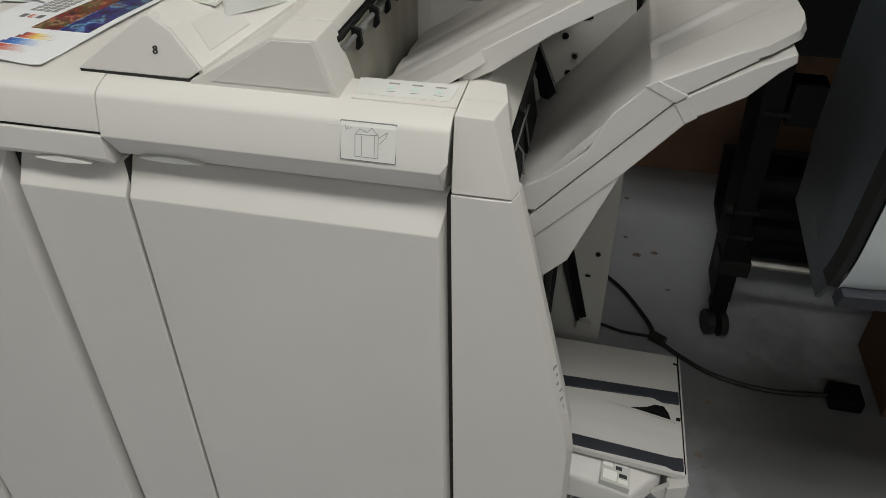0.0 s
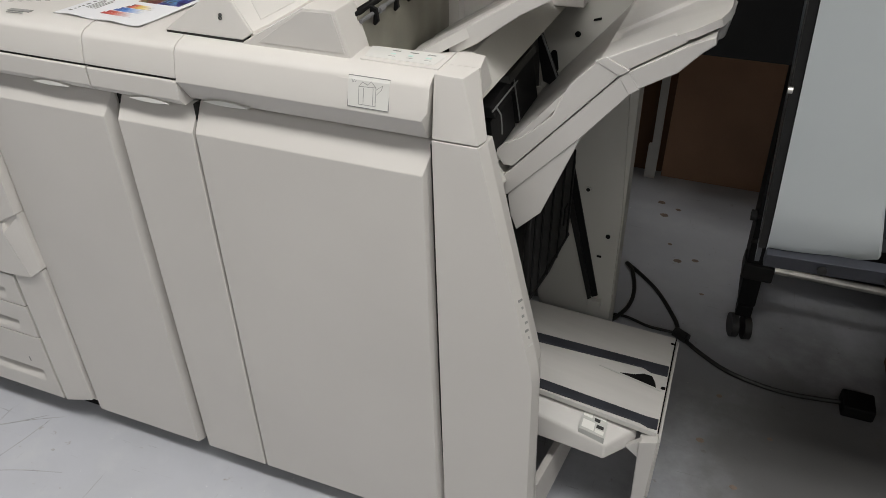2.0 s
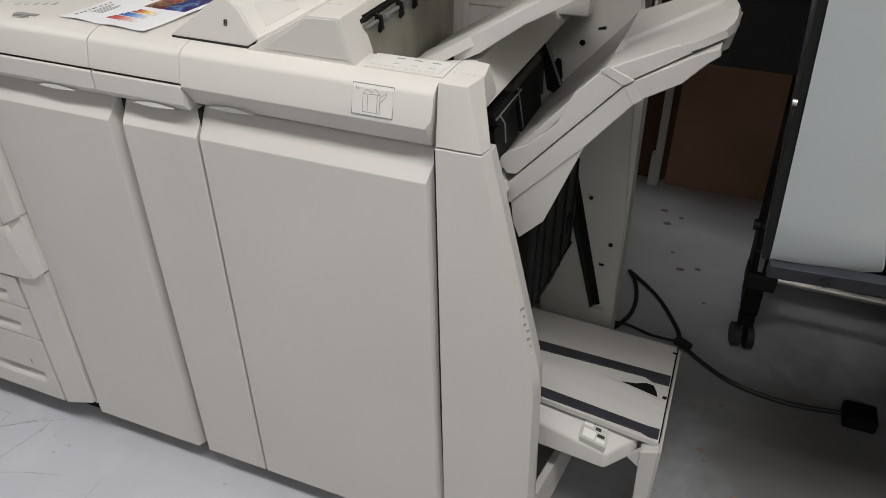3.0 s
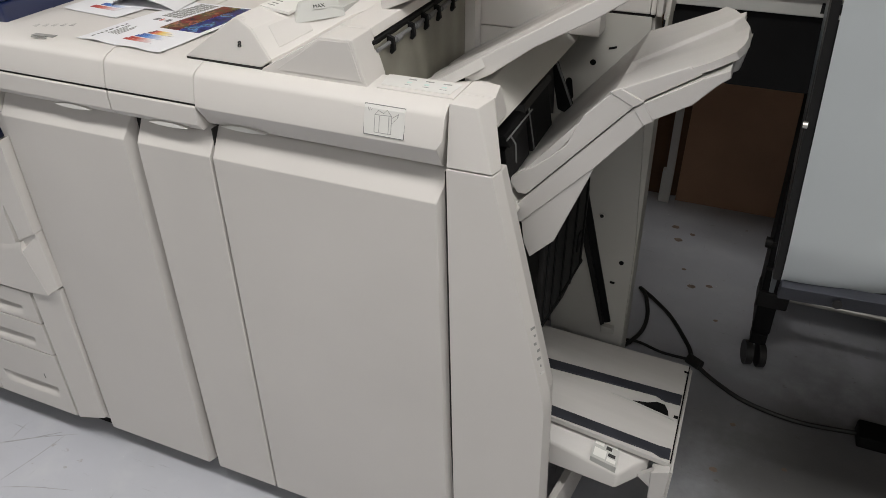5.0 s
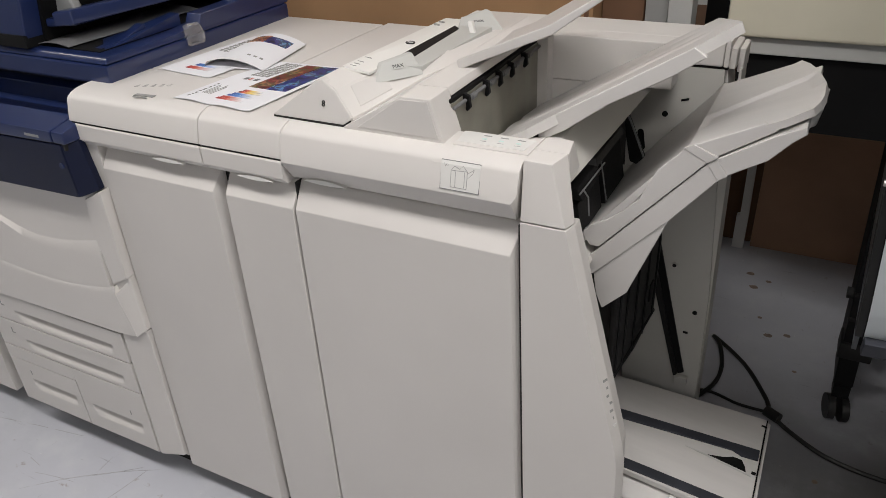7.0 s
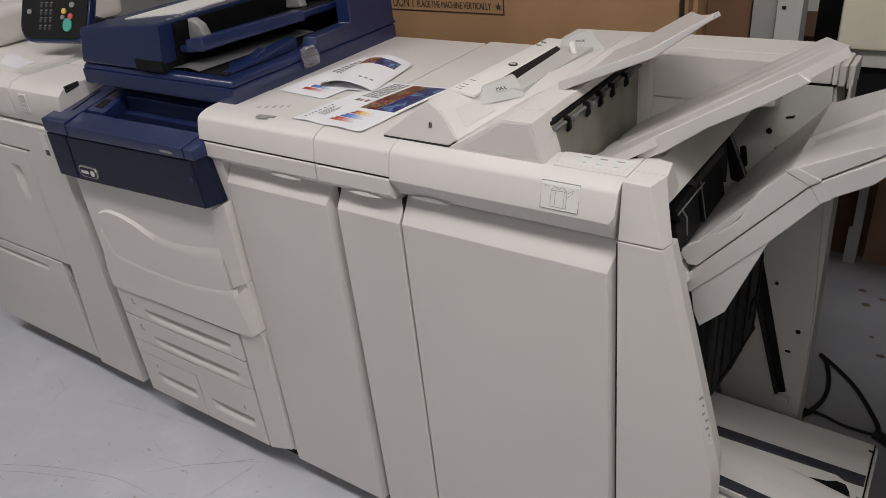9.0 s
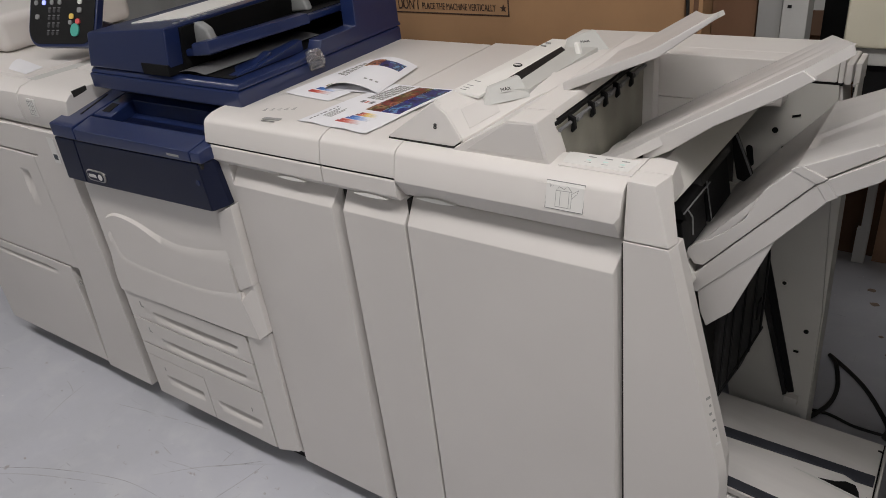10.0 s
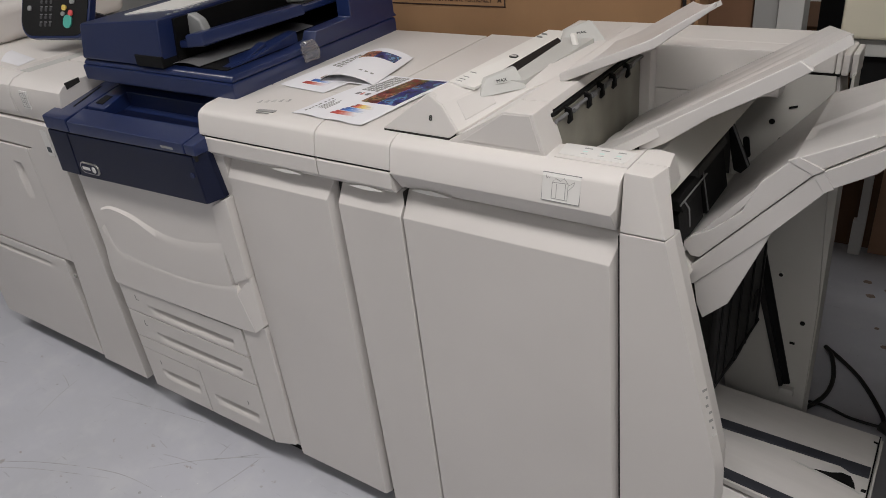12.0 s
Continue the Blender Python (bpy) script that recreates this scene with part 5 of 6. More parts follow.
d = part("drawer", scooped(-2.30, -1.662, 0.434, 0.790, -0.006, 0.05, -1.77, -1.725, 0.62, 0.74, 0.022), BEIGE, hcf)
part("head_panel", box(-2.30, -1.635, -0.004, 0.05, 0.795, 0.872, 0.003), BEIGE, hcf)
part("stile", prism([(-1.708, 0.065), (-1.658, 0.434), (-1.657, 0.79), (-1.63, 0.795), (-1.63, 0.873), (-1.487, 0.873), (-1.487, 0.065)], "y", -0.008, 0.05, 0.003), BEIGE, hcf)
part("latch", disc((-1.675, -0.0095, 0.385), (0, 1, 0), 0.006, 0.004), CHROME, hcf)
part("picture_label", box(-1.578, -1.546, -0.0078, -0.003, 0.913, 0.958), LABEL, hcf)
for k in range(4):
    part("ink_line", box(-1.576 + 0.0085 * k, -1.5748 + 0.0085 * k, -0.0081, -0.005, 0.916 + 0.006 * (k % 2), 0.954), INKGREY, hcf)
    part("ink_line", box(-1.576, -1.5495, -0.0081, -0.005, 0.917 + 0.0115 * k, 0.9182 + 0.0115 * k), INKGREY, hcf)
part("warning_label", box(-1.545, -1.515, -0.0092, -0.004, 0.79, 0.86), LABEL, hcf)
part("warning_label", box(-1.540, -1.522, -0.0098, -0.005, 0.80, 0.815), SLATE, hcf)
part("lid", hull([(-2.30, 0.050, 0.9845), (-1.662, 0.050, 0.9845), (-1.650, 0.46, 0.9845), (-2.30, 0.46, 0.9845),
                  (-2.30, 0.054, 0.9925), (-1.666, 0.054, 0.9925), (-1.654, 0.46, 0.9925), (-2.30, 0.46, 0.9925)], 0.002), CREAM, hcf)
part("gutter", hull([(-1.655, 0.050, 0.975), (-1.612, 0.050, 0.975), (-1.590, 0.46, 0.975), (-1.645, 0.46, 0.975),
                     (-1.655, 0.050, 0.9854), (-1.612, 0.050, 0.9854), (-1.590, 0.46, 0.9854), (-1.645, 0.46, 0.9854)]), GREY, hcf, "grey gutter beside the lid")
part("top_block", box(-2.35, -1.985, 0.17, 0.62, 0.9925, 1.10, 0.03, None, 4), CREAM, hcf)
part("end_slit", hull([(-1.403, 0.022, 0.968), (-1.399, 0.022, 0.968), (-1.399, 0.06, 0.976), (-1.403, 0.06, 0.976), (-1.403, 0.022, 0.984), (-1.399, 0.022, 0.984), (-1.399, 0.06, 0.987), (-1.403, 0.06, 0.987)]), GAP, hcf)
slip = paper_sheet((-1.790, 0.075), (-1.672, 0.060), (-1.690, 0.118), (-1.880, 0.155), lambda u, v: 0.004 + 0.006 * math.sin(math.pi * v) * (1 - u))
loose = thing("folded_paper", -1.75, 0.10, 0.9925, "white folded sheet lying on the feeder lid", "paper", "loose prints")
part("sheet", sheet(slip, 8, 8, (0, 0, -0.0006)), PAPER, loose)

# ---- control panel ----
cp = thing("control_panel", -1.67, 0.24, 1.0, "dark navy control panel with keypad and green start key", "control panel")
CPM = pose(-1.672, 0.215, 1.124, 62, 0, 12) @ Matrix.Diagonal((0.86, 1, 1, 1))


def on_panel(pts, a, b, bevel=0.0):
    own = prism(pts, "z", a, b, bevel, None, 3)
    bmesh.ops.transform(own, matrix=CPM, verts=own.verts)
    return own


def rounded(w, h, r, n=6, x=0, y=0):
    out = []
    for cx, cy, a0 in ((w / 2 - r, h / 2 - r, 0), (-w / 2 + r, h / 2 - r, 90), (-w / 2 + r, -h / 2 + r, 180), (w / 2 - r, -h / 2 + r, 270)):
        out += [(x + cx + r * math.cos(radians(a0 + 90 * k / n)), y + cy + r * math.sin(radians(a0 + 90 * k / n))) for k in range(n + 1)]
    return out


part("case", on_panel(rounded(0.29, 0.20, 0.055), -0.022, 0.0, 0.004), NAVY, cp)
face = part("face", on_panel(rounded(0.275, 0.185, 0.048), -0.002, 0.0015), BLACK, cp)
for i in range(3):
    for j in range(4):
        part("key", on_panel(rounded(0.010, 0.009, 0.003, 3, -0.053 + 0.020 * i, -0.004 - 0.020 * j), 0.001, 0.003), KEY, face)
        part("ink_mark", on_panel(rounded(0.012, 0.003, 0.001, 1, -0.053 + 0.020 * i, 0.0035 - 0.020 * j), 0.001, 0.0019), DARKGREY, face)
for i in range(4):
    part("key", on_panel(rounded(0.015, 0.012, 0.005, 3, -0.112 + 0.034 * i, 0.018), 0.001, 0.004), LED if i == 1 else SMOKE, face)
    part("ink_mark", on_panel(rounded(0.018, 0.004, 0.001, 1, -0.112 + 0.034 * i, 0.030), 0.001, 0.0019), DARKGREY, face)
part("start_key", on_panel(rounded(0.034, 0.034, 0.015, 6, 0.062, -0.056), 0.001, 0.005), TEAL, face)
part("stop_key", on_panel(rounded(0.018, 0.015, 0.007, 5, 0.072, -0.034), 0.001, 0.005), RED, face)
part("key", on_panel(rounded(0.017, 0.014, 0.006, 5, 0.044, -0.020), 0.001, 0.005), YELLOW, face)
part("key", on_panel(rounded(0.014, 0.011, 0.005, 5, 0.040, -0.036), 0.001, 0.005), SMOKE, face)
part("key", on_panel(rounded(0.018, 0.014, 0.006, 5, 0.076, -0.004), 0.001, 0.005), SMOKE, face)
part("key", on_panel(rounded(0.016, 0.013, 0.006, 5, 0.076, 0.018), 0.001, 0.005), LABEL, face)
part("key", on_panel(rounded(0.016, 0.013, 0.006, 5, -0.103, -0.020), 0.001, 0.005), SMOKE, face)
part("arm", rod([(-1.70, 0.26, 1.08), (-1.72, 0.36, 1.03), (-1.72, 0.40, 0.99)], 0.02, 12), NAVY_DARK, cp)

# ---- loose papers ----


def sub(fn, u0, u1, v0, v1, up=0.0006):
    def inner(u, v):
        return fn(u0 + (u1 - u0) * u, v0 + (v1 - v0) * v) + Vector((0, 0, up))
    return inner


f1 = paper_sheet((-0.659, 0.040), (-0.481, 0.028), (-0.456, 0.282), (-0.618, 0.278), lambda u, v: 0.0012 + 0.004 * max(0, u - 0.6) ** 1.5 + 0.002 * math.sin(3 * v) ** 2 + 0.0025 * max(0.0, 0.12 - v) / 0.12 * math.sin(7 * u) ** 2)
pap = thing("printed_sheet", -0.55, 0.15, TOP, "white test print with colour bands lying on the cover", "paper", "loose prints")
part("sheet", sheet(f1, 24, 24, (0, 0, -0.0006)), PAPER, pap)
part("photo", sheet(sub(f1, 0.69, 0.94, 0.38, 0.97), 10, 10, (0, 0, -0.0005)), PHOTO_BLUE, pap, "printed photo patch")
part("photo", sheet(sub(f1, 0.46, 0.68, 0.38, 0.97), 10, 10, (0, 0, -0.0005)), PHOTO_RED, pap, "printed photo patch")
for k, ink in enumerate(FADES):
    for q in range(2):
        part("ink_bar", sheet(sub(f1, 0.40 + 0.040 * k + 0.02 * q, 0.74 + 0.02 * k - 0.05 * q, 0.110 + 0.074 * k + 0.034 * q, 0.138 + 0.074 * k + 0.034 * q), 8, 2, (0, 0, -0.0005)), ink, pap)
for k in range(9):
    for q in range(4):
        part("table_cell", sheet(sub(f1, 0.17 + 0.062 * q, 0.215 + 0.062 * q, 0.60 + 0.042 * k, 0.630 + 0.042 * k), 1, 1, (0, 0, -0.0005)), INKGREY, pap)
at = 0.07
for wide in (0.030, 0.012, 0.022, 0.018, 0.040, 0.030, 0.020, 0.024):
    part("ink_line", sheet(sub(f1, 0.075, 0.095, at, at + wide * 0.7), 1, 2, (0, 0, -0.0005)), DARKGREY, pap)
    at += wide + 0.014
for k in range(5):
    part("ink_line", sheet(sub(f1, 0.14 + 0.028 * k, 0.148 + 0.028 * k, 0.16, 0.34 - 0.03 * (k % 3)), 1, 6, (0, 0, -0.0005)), INKGREY, pap)
for k in range(3):
    part("ink_mark", sheet(sub(f1, 0.20 + 0.07 * k, 0.245 + 0.07 * k, 0.50, 0.545), 2, 2, (0, 0, -0.0005)), DARKGREY if k != 1 else FADES[0], pap)
f2 = paper_sheet((-0.808, 0.158), (-0.676, 0.146), (-0.640, 0.400), (-0.785, 0.410), lambda u, v: 0.0022 + 0.010 * max(0.0, 0.25 - u) ** 1.2)
pap2 = thing("printed_sheet", -0.72, 0.28, TOP, "white print lying under a curled sheet", "paper", "loose prints")
part("sheet", sheet(f2, 16, 16, (0, 0, -0.0006)), PAPER, pap2)
for k, ink in enumerate(FADES[:2]):
    part("ink_bar", sheet(sub(f2, 0.28 + 0.05 * k, 0.75, 0.11 + 0.07 * k, 0.16 + 0.07 * k), 8, 2, (0, 0, -0.0005)), ink, pap2)
part("photo", sheet(sub(f2, 0.36, 0.62, 0.27, 0.62), 10, 6, (0, 0, -0.0005)), PHOTO_RED, pap2)
for k in range(7):
    for q in range(3):
        part("table_cell", sheet(sub(f2, 0.08 + 0.075 * q, 0.13 + 0.075 * q, 0.55 + 0.05 * k, 0.585 + 0.05 * k), 1, 1, (0, 0, -0.0005)), INKGREY, pap2)
f3 = paper_sheet((-0.736, 0.200), (-0.601, 0.210), (-0.633, 0.388), (-0.752, 0.362), lambda u, v: 0.0035 + 0.022 * math.sin(math.pi * u ** 0.85) ** 0.75 * (0.8 + 0.2 * v))
f4 = paper_sheet((-0.735, 0.203), (-0.612, 0.212), (-0.640, 0.386), (-0.750, 0.362), lambda u, v: 0.0034)
pap3 = thing("curled_sheet", -0.65, 0.3, TOP, "white printed sheet folded over and bulging upward", "paper", "loose prints")
part("sheet", sheet(f3, 30, 16, (0, 0, -0.0006)), PAPER, pap3)
part("under_fold", sheet(f4, 12, 8, (0, 0, -0.0006)), PAPER, pap3)
part("photo", sheet(sub(f3, 0.22, 0.52, 0.66, 0.88), 12, 6, (0, 0, -0.0005)), PHOTO_RED, pap3)
part("photo", sheet(sub(f3, 0.52, 0.90, 0.66, 0.86), 12, 6, (0, 0, -0.0005)), PHOTO_BLUE, pap3)
for k in range(3):
    part("ink_line", sheet(sub(f3, 0.60 + 0.10 * k, 0.65 + 0.10 * k, 0.20, 0.23), 3, 1, (0, 0, -0.0005)), INKGREY, pap3)

# ---- cardboard boxes and posts behind the row ----
cb = thing("cardboard_box", -0.9, 1.15, 0.0, "large brown cardboard carton with printed handling warning", "carton")
part("carton", box(-1.75, -0.19, 0.80, 1.5, 0.0, 1.45, 0.004), CARD, cb)
for a, b in (((-1.06, 1.005), (-0.64, 1.005)), ((-0.64, 1.005), (-0.64, 1.12)), ((-1.06, 1.005), (-1.06, 1.12)), ((-1.06, 1.12), (-0.64, 1.12))):
    part("ink_line", box(min(a[0], b[0]) - 0.0015, max(a[0], b[0]) + 0.0015, 0.7985, 0.8, min(a[1], b[1]) - 0.0015, max(a[1], b[1]) + 0.0015), BROWNINK, cb)
words("DON'T", 0.042, facing_front(-0.958, 0.799, 1.026), BROWNINK, "printed_line", cb, "black stencil lettering", wide=0.58)
words("PLACE THE MACHINE VERTICALLY", 0.0245, facing_front(-0.795, 0.799, 1.0225), BROWNINK, "printed_line", cb, "black stencil lettering", wide=0.62)
star = [(math.cos(math.pi / 2 + math.pi * k / 5) * (0.010 if k % 2 == 0 else 0.004), math.sin(math.pi / 2 + math.pi * k / 5) * (0.010 if k % 2 == 0 else 0.004)) for k in range(10)]
for xx in (-1.04, -0.655):
    part("printed_star", prism([(xx + a, 1.0235 + b) for a, b in star], "y", 0.7985, 0.8), BROWNINK, cb)
cb2 = thing("cardboard_box", -0.12, 1.15, 0.0, "brown cardboard carton standing behind the finisher", "carton")
part("carton", box(-0.185, -0.15, 0.80, 1.4, 0.0, 1.35, 0.003), CARD, cb2)
# Shadow side of the carton as its own box, shade painted in dark brown.
cb3 = thing("cardboard_box", -0.1, 1.15, 0.0, "shaded side of a brown carton behind the finisher, painted dark", "carton")
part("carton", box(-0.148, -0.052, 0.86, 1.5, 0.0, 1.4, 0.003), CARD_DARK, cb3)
part("tape_edge", box(-0.17, -0.160, 0.7985, 0.80, 0.0, 1.35), CARD_DARK, cb2)
solo("strap", rod(smooth_line([(-0.178, 0.79, 1.30), (-0.182, 0.79, 1.1), (-0.178, 0.79, 0.9), (-0.18, 0.79, 0.0)], 4), 0.004), RUBBER, "thin black cable hanging beside the cartons", "cable")
post = thing("metal_post", 0.02, 0.87, 0.0, "grey steel profile behind the finisher, its paint darkened for the shade there", "post", "posts behind")
part("profile", box(-0.045, 0.004, 0.84, 0.90, 0.0, 1.5, 0.002), POST_DARKENED, post)
post2 = thing("metal_post", 0.04, 0.87, 0.0, "pale steel profile behind the finisher, its paint dimmed for the shade there", "post", "posts behind")
part("profile", box(0.008, 0.058, 0.82, 0.88, 0.0, 1.5, 0.002), POST_DIMMED, post2)
part("hole", box(0.018, 0.026, 0.8185, 0.821, 1.04, 1.046), BLACK, post2)

# Black panel added to darken the gap between posts and wide format printer.
gap_fill = thing("gap_panel", 0.094, 1.0, 0.0, "black panel added to fill the dark gap behind the steel profiles", "rack")
part("upright", box(0.062, 0.126, 0.98, 1.02, 0.0, 1.5, 0.002), BLACK, gap_fill)

# ---- wide format printer at the back right ----
wf = thing("wide_format_printer", 0.9, 1.1, 0.0, "cream and black wide format printer on a black stand", "wide format printer")
part("body", box(0.13, 2.6, 0.82, 1.45, 0.9625, 1.5, 0.01), CREAMPAINT, wf)
part("grey_band", box(0.15, 2.58, 0.835, 1.40, 0.9255, 0.962, 0.004), GREY, wf)
part("band_slot", box(0.46, 0.56, 0.8335, 0.84, 0.935, 0.955), BLACK, wf)
part("black_apron", box(0.16, 2.56, 0.85, 1.38, 0.762, 0.925, 0.003), BLACK, wf)


def stand_leg(x):
    leg = part("leg", hull([(x, 0.875, 0.10), (x + 0.045, 0.875, 0.10), (x + 0.045, 1.0, 0.10), (x, 1.0, 0.10), (x - 0.02, 0.875, 0.762), (x + 0.03, 0.875, 0.762), (x + 0.03, 1.03, 0.762), (x - 0.02, 1.03, 0.762)], 0.004), BLACK, wf)
    part("clamp", box(x - 0.01, x + 0.065, 0.865, 0.94, 0.19, 0.235, 0.004), DARK, leg)
    part("knob", disc((x - 0.012, 0.90, 0.36), (1, 0, 0), 0.014, 0.02), DARK, leg)
    for zz in (0.30, 0.37, 0.62):
        part("crosspiece", box(x - 0.008, x + 0.05, 0.868, 0.876, zz, zz + 0.008), DARK, leg)
    c = part("caster", box(x + 0.002, x + 0.042, 0.87, 0.92, 0.065, 0.10, 0.003), BLACK, leg)
    for dx in (-0.002, 0.030):
        part("wheel", disc((x + dx + 0.006, 0.87, 0.034), (1, 0.25, 0), 0.033, 0.018, 20), RUBBER, c)


stand_leg(0.505)
stand_leg(1.9)
part("foot_bar", rod([(0.54, 0.90, 0.212), (1.93, 0.90, 0.212)], 0.011, 12), CHROME, wf, "worn steel cross tube")
part("cross_beam", box(0.53, 1.93, 0.94, 0.98, 0.262, 0.296, 0.004), BLACK, wf)
part("cross_beam", box(0.53, 1.93, 0.955, 0.985, 0.312, 0.338, 0.004), BLACK, wf)
part("media_roller", rod([(0.545, 1.0, 0.375), (1.93, 1.0, 0.375)], 0.028, 14), BLACK, wf)
part("gear_box", box(0.552, 0.625, 0.90, 0.97, 0.585, 0.680, 0.005), BLACK, wf)
# Guessed tray, added so its black stands in for the dark floor.
part("added_dark_tray", prism([(1.16, 0.05), (1.42, 0.05), (1.50, 0.22), (1.46, 0.22), (1.40, 0.075), (1.18, 0.075), (1.14, 0.12), (1.13, 0.11)], "x", 0.56, 1.90, 0.003), BLACK, wf, "black tray added under the stand to darken the floor there")

# ---- machine with the white curved board at the right ----
md = thing("media_guide", 0.5, 0.2, 0.0, "white curved media board in a black frame on its stand", "media guide")


def guide(u, v):
    z = 1.30 - 0.53 * v
    d = (1.03 - z) / 0.274
    low = max(0.0, (0.86 - z) / 0.10)
    return Vector((0.428 + 0.022 * d + 0.122 * u + 0.020 * u * low, 0.012 + 0.075 * d + 0.018 * low * low + 0.03 * u * u, z))


part("board", sheet(guide, 12, 40, (0.004, 0.010, 0)), BOARD, md, "white coated curved board")
part("bottom_rail", hull([(0.449, 0.085, 0.752), (0.80, 0.11, 0.752), (0.80, 0.125, 0.752), (0.449, 0.105, 0.752), (0.449, 0.075, 0.778), (0.80, 0.10, 0.778), (0.80, 0.12, 0.778), (0.449, 0.10, 0.778)], 0.002), STRIP, md)
part("edge_frame", sheet(lambda u, v: guide(0, v) + Vector((-0.010 + 0.009 * u, 0.004, 0)), 1, 40, (0, 0.03, 0)), DARK, md)
# Unseen wedge behind the board, added to keep light off the aisle floor.
part("shade_block", prism([(0.462, 0.13), (0.70, 0.62), (2.2, 0.62), (2.2, 0.13)], "z", 0.80, 1.6, 0.004), BLACK, md, "unseen black block behind the board, added to shade the aisle")
part("end_panel", sheet(lambda u, v: guide(0, v * 1.08) + Vector((-0.010 + 0.012 * u, 0.006 + (0.28 - 0.05 * max(0.0, v - 0.8) / 0.2) * u, 0)), 8, 40, (0.006, 0, 0)), SLATE, md, "dark slate end panel")
part("bolt", disc((0.4172, 0.012, 1.03), (1, 0, 0), 0.0038, 0.005), CHROME, md)
part("side_cover", sheet(lambda u, v: guide(1, v) + Vector((0.006 + 0.5 * u, 0.02 + 0.03 * math.sin(3 * u), 0)), 10, 30, (0, 0.02, 0)), SLATE, md, "dark slate cover")
for xx in (0.52, 0.60):
    part("screw", disc((xx, 0.084, 0.765), (0, 1, 0), 0.006, 0.01), DARK, md)
# Block added under the board's machine to cut light from the right front.
part("base", box(1.05, 2.2, 0.20, 0.60, 0.0, 0.80, 0.006), BLACK, md, "black block added to keep light off the aisle")

# ---- back of the aisle ----
flat = thing("flattened_carton", 0.5, 1.7, 0.0, "brown flattened cardboard carton standing at the back", "cardboard")
part("outer_sheet", box(0.21, 1.45, 1.69, 1.70, 0.0, 0.88, 0.002), CARD_RED, flat)
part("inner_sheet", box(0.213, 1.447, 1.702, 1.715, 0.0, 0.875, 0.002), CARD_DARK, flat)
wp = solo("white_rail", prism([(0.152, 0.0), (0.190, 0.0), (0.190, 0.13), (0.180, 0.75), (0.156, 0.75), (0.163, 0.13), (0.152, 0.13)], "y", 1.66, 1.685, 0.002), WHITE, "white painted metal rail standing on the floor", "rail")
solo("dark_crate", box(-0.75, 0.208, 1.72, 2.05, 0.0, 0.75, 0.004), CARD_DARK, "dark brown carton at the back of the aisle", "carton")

# ---- floor clutter ----
pts = [(0.16, 0.62, 0.09), (0.17, 0.74, 0.02), (0.225, 0.86, 0.008), (0.235, 0.95, 0.010), (0.215, 1.04, 0.016), (0.195, 1.075, 0.016), (0.29, 0.99, 0.008), (0.36, 0.87, 0.008), (0.385, 0.80, 0.012), (0.45, 0.745, 0.008), (0.53, 0.70, 0.008), (0.65, 0.68, 0.008), (0.785, 0.69, 0.014)]
solo("power_cable", rod(smooth_line(pts, 8), 0.006, 8), RUBBER, "black power cable lying on the floor", "cable")
pts = [(0.10, 0.80, 0.006), (0.215, 0.835, 0.006), (0.30, 0.815, 0.006), (0.385, 0.80, 0.018)]
solo("thin_cable", rod(smooth_line(pts, 8), 0.004, 8), RUBBER, "thin black cable on the floor behind the tray", "cable")
solo("cable_joint", disc((0.385, 0.80, 0.014), (1, -0.6, 0), 0.014, 0.04), RUBBER, "black cable joint on the floor", "cable joint")
solo("power_adapter", box(0.772, 0.845, 0.655, 0.72, 0.0, 0.035, 0.006), BLACK, "black power adapter on the floor", "adapter")
oc = thing("open_carton", 0.95, 0.78, 0.0, "open dark brown cardboard carton standing on the floor", "carton")
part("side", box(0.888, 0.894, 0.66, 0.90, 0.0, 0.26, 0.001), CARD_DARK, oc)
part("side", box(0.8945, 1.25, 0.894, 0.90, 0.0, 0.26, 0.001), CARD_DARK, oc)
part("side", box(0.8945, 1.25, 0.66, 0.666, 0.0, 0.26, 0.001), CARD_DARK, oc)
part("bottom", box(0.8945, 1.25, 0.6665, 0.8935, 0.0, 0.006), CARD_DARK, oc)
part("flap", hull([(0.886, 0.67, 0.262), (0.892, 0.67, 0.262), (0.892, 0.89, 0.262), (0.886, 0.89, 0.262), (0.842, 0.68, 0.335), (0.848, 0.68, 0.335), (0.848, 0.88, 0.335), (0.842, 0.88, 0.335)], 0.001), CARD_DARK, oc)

# stains and scuffs on the floor
STAIN = material("rusty_stain", (0.27, 0.20, 0.16), 0.6, var=0.2, scale=40)
SCUFF = material("grey_scuff", (0.41, 0.41, 0.42), 0.6, var=0.15, scale=30)
SCRATCH = material("grey_floor_scratch", (0.41, 0.41, 0.42), 0.6, var=0.2, scale=40)
rng = random.Random(7)


def blob(bm, x, y, r, h=0.0004):
    n = 16
    pts = [(x + r * rng.uniform(0.75, 1.05) * math.cos(2 * math.pi * k / n), y + r * rng.uniform(0.55, 0.8) * math.sin(2 * math.pi * k / n)) for k in range(n)]
    return prism(pts, "z", -0.001, h, 0.0, bm)


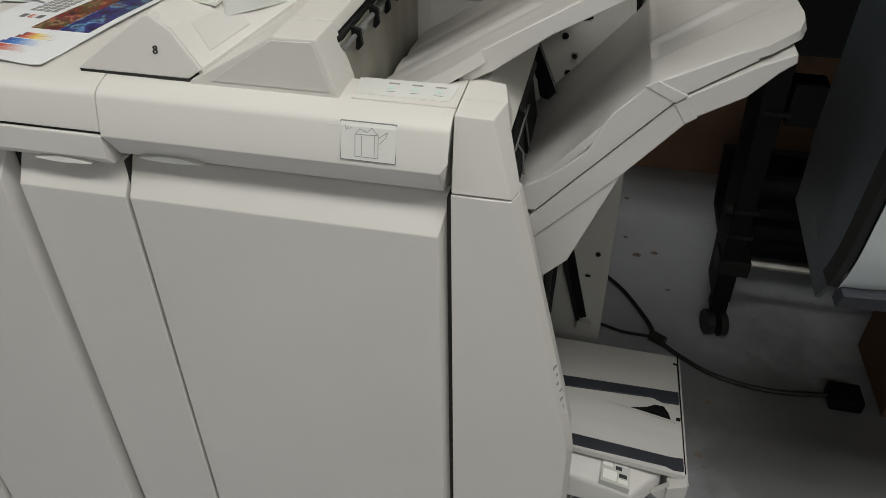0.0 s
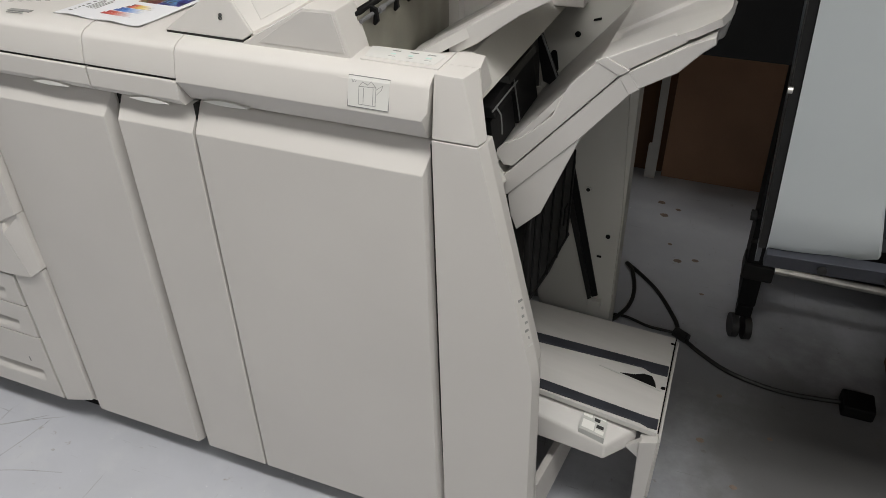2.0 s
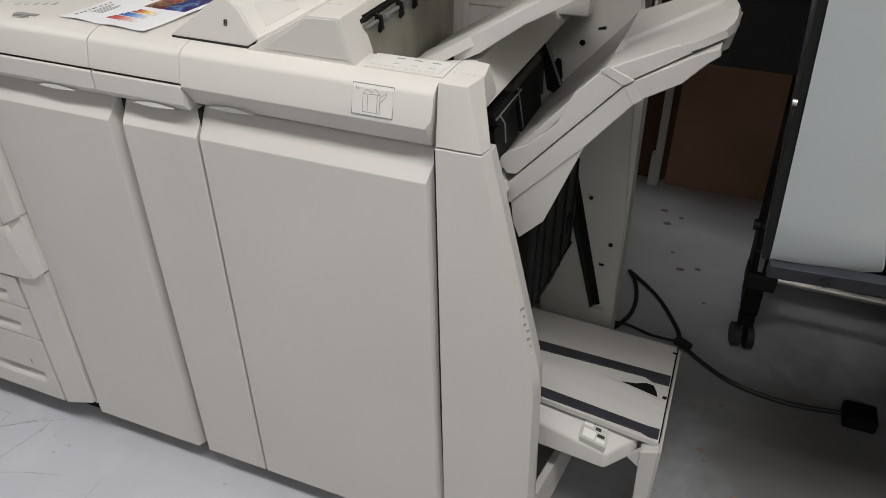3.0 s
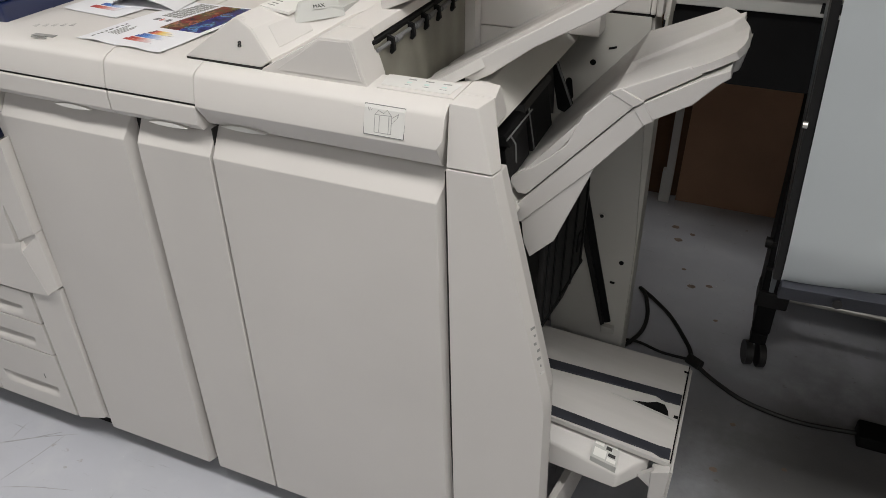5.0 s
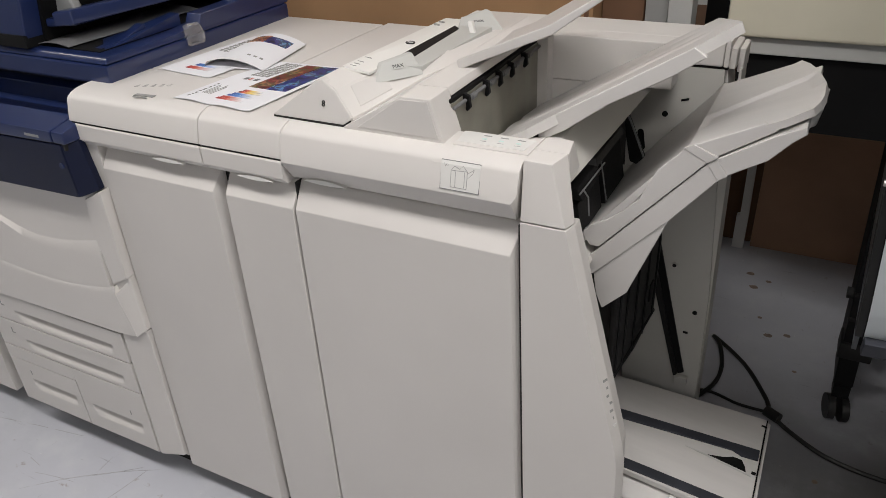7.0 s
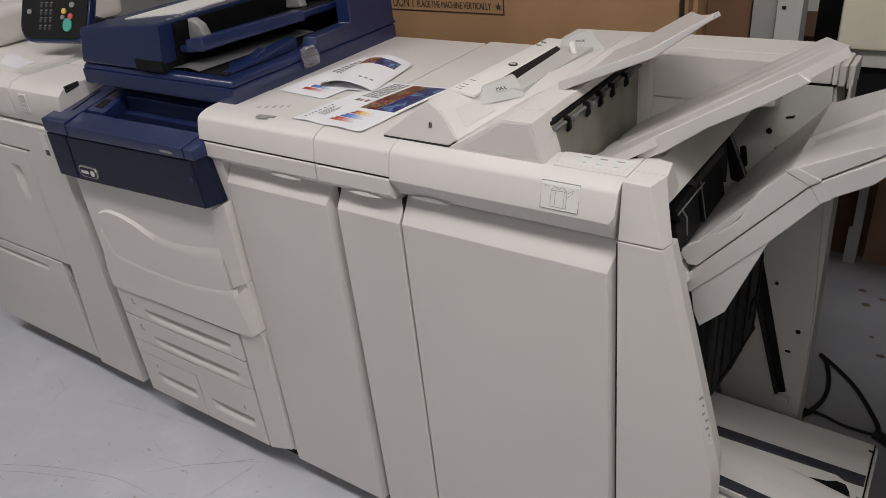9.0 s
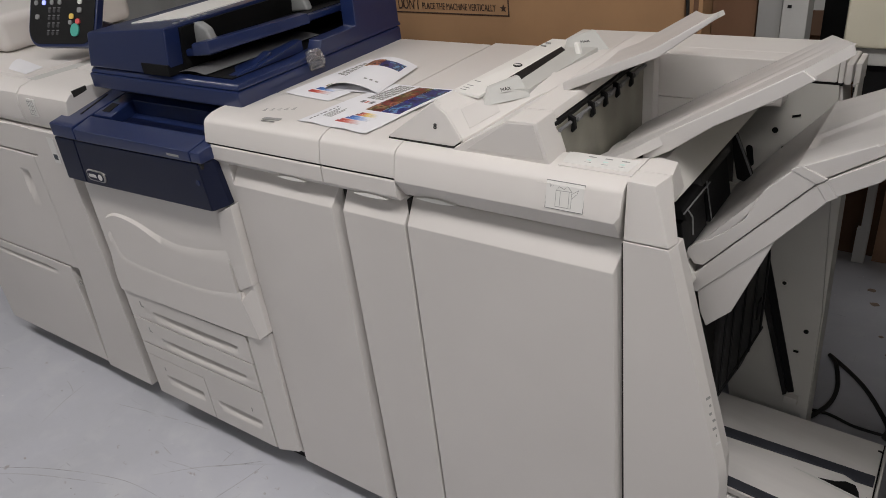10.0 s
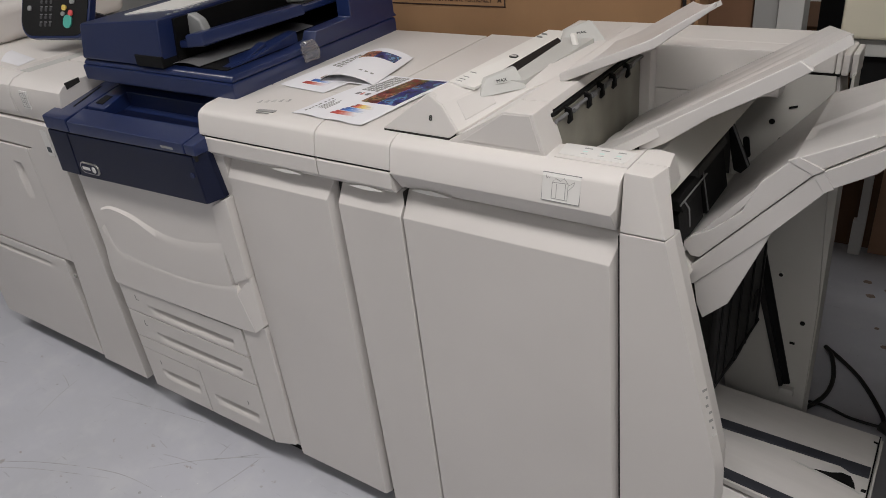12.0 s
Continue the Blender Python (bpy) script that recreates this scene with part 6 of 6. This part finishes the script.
bm = bmesh.new()
for x, y, r in ((0.334, 1.165, 0.014), (0.385, 1.185, 0.011), (0.30, 1.25, 0.008), (0.42, 1.02, 0.007), (0.26, 1.42, 0.016), (0.30, 1.47, 0.010), (0.24, 1.50, 0.014), (0.50, 0.62, 0.008), (0.47, 0.46, 0.010), (0.55, 0.35, 0.009), (0.62, 0.52, 0.007)):
    blob(bm, x, y, r)
solo("floor_stain", bm, STAIN, "small rusty stains on the painted floor", "stain", "stuff", 0)
bm = bmesh.new()
for k in range(30):
    x, y, a = rng.uniform(-2.3, -0.5), rng.uniform(-0.95, -0.06), rng.uniform(-0.5, 0.6)
    if k > 24:
        x, y, a = rng.uniform(-1.9, -1.0), rng.uniform(-0.75, -0.55), rng.uniform(-0.1, 0.15)
    length, bend, w = rng.uniform(0.03, 0.16), rng.uniform(-0.15, 0.15), rng.uniform(0.0005, 0.0016)
    n = 8
    mid = [(x + length * t * math.cos(a + bend * t), y + length * t * math.sin(a + bend * t)) for t in [q / n for q in range(n + 1)]]
    side_a = [(p[0] - w * math.sin(a), p[1] + w * math.cos(a)) for p in mid]
    side_b = [(p[0] + w * math.sin(a), p[1] - w * math.cos(a)) for p in mid]
    prism(side_a + side_b[::-1], "z", -0.001, 0.0003, 0.0, bm)
for k in range(16):
    blob(bm, rng.uniform(-2.2, -0.7), rng.uniform(-0.8, -0.1), rng.uniform(0.002, 0.006), 0.0003)
solo("floor_scuff", bm, SCUFF, "thin grey scuff marks on the painted floor", "scuff", "stuff", 0)


def scratch(bm, line, w):
    """A long thin drag mark through places (x, y) on the floor, fading to a point at both ends."""
    mid = smooth_line([(x, y, 0) for x, y in line], 10)
    left, right = [], []
    for k, p in enumerate(mid):
        way = (mid[min(k + 1, len(mid) - 1)] - mid[max(k - 1, 0)]).normalized()
        half = w * (0.15 + 0.85 * math.sin(math.pi * k / (len(mid) - 1))) * rng.uniform(0.6, 1.1)
        left.append((p.x - way.y * half, p.y + way.x * half))
        right.append((p.x + way.y * half, p.y - way.x * half))
    for k in range(len(mid) - 1):
        if rng.random() > 0.05:
            prism([left[k], left[k + 1], right[k + 1], right[k]], "z", -0.001, 0.0003, 0.0, bm)


bm = bmesh.new()
for line in (((-1.75, -0.46), (-1.544, -0.349), (-1.314, -0.267), (-1.15, -0.25)), ((-1.70, -0.46), (-1.551, -0.379), (-1.31, -0.287)), ((-1.618, -0.081), (-1.45, -0.047), (-1.24, -0.012)),
             ((-1.79, -0.07), (-1.771, -0.161), (-1.74, -0.251)), ((-1.24, -0.21), (-1.149, -0.13), (-1.045, -0.059), (-0.961, -0.013)), ((-1.022, -0.187), (-1.001, -0.10), (-0.989, -0.030)),
             ((-1.007, -0.201), (-0.936, -0.172), (-0.846, -0.145)), ((-1.114, -0.108), (-1.053, -0.063), (-1.004, -0.024))):
    scratch(bm, line, 0.0011)
solo("floor_scratch", bm, SCRATCH, "long thin grey drag marks on the painted floor", "scratch", "stuff", 0)
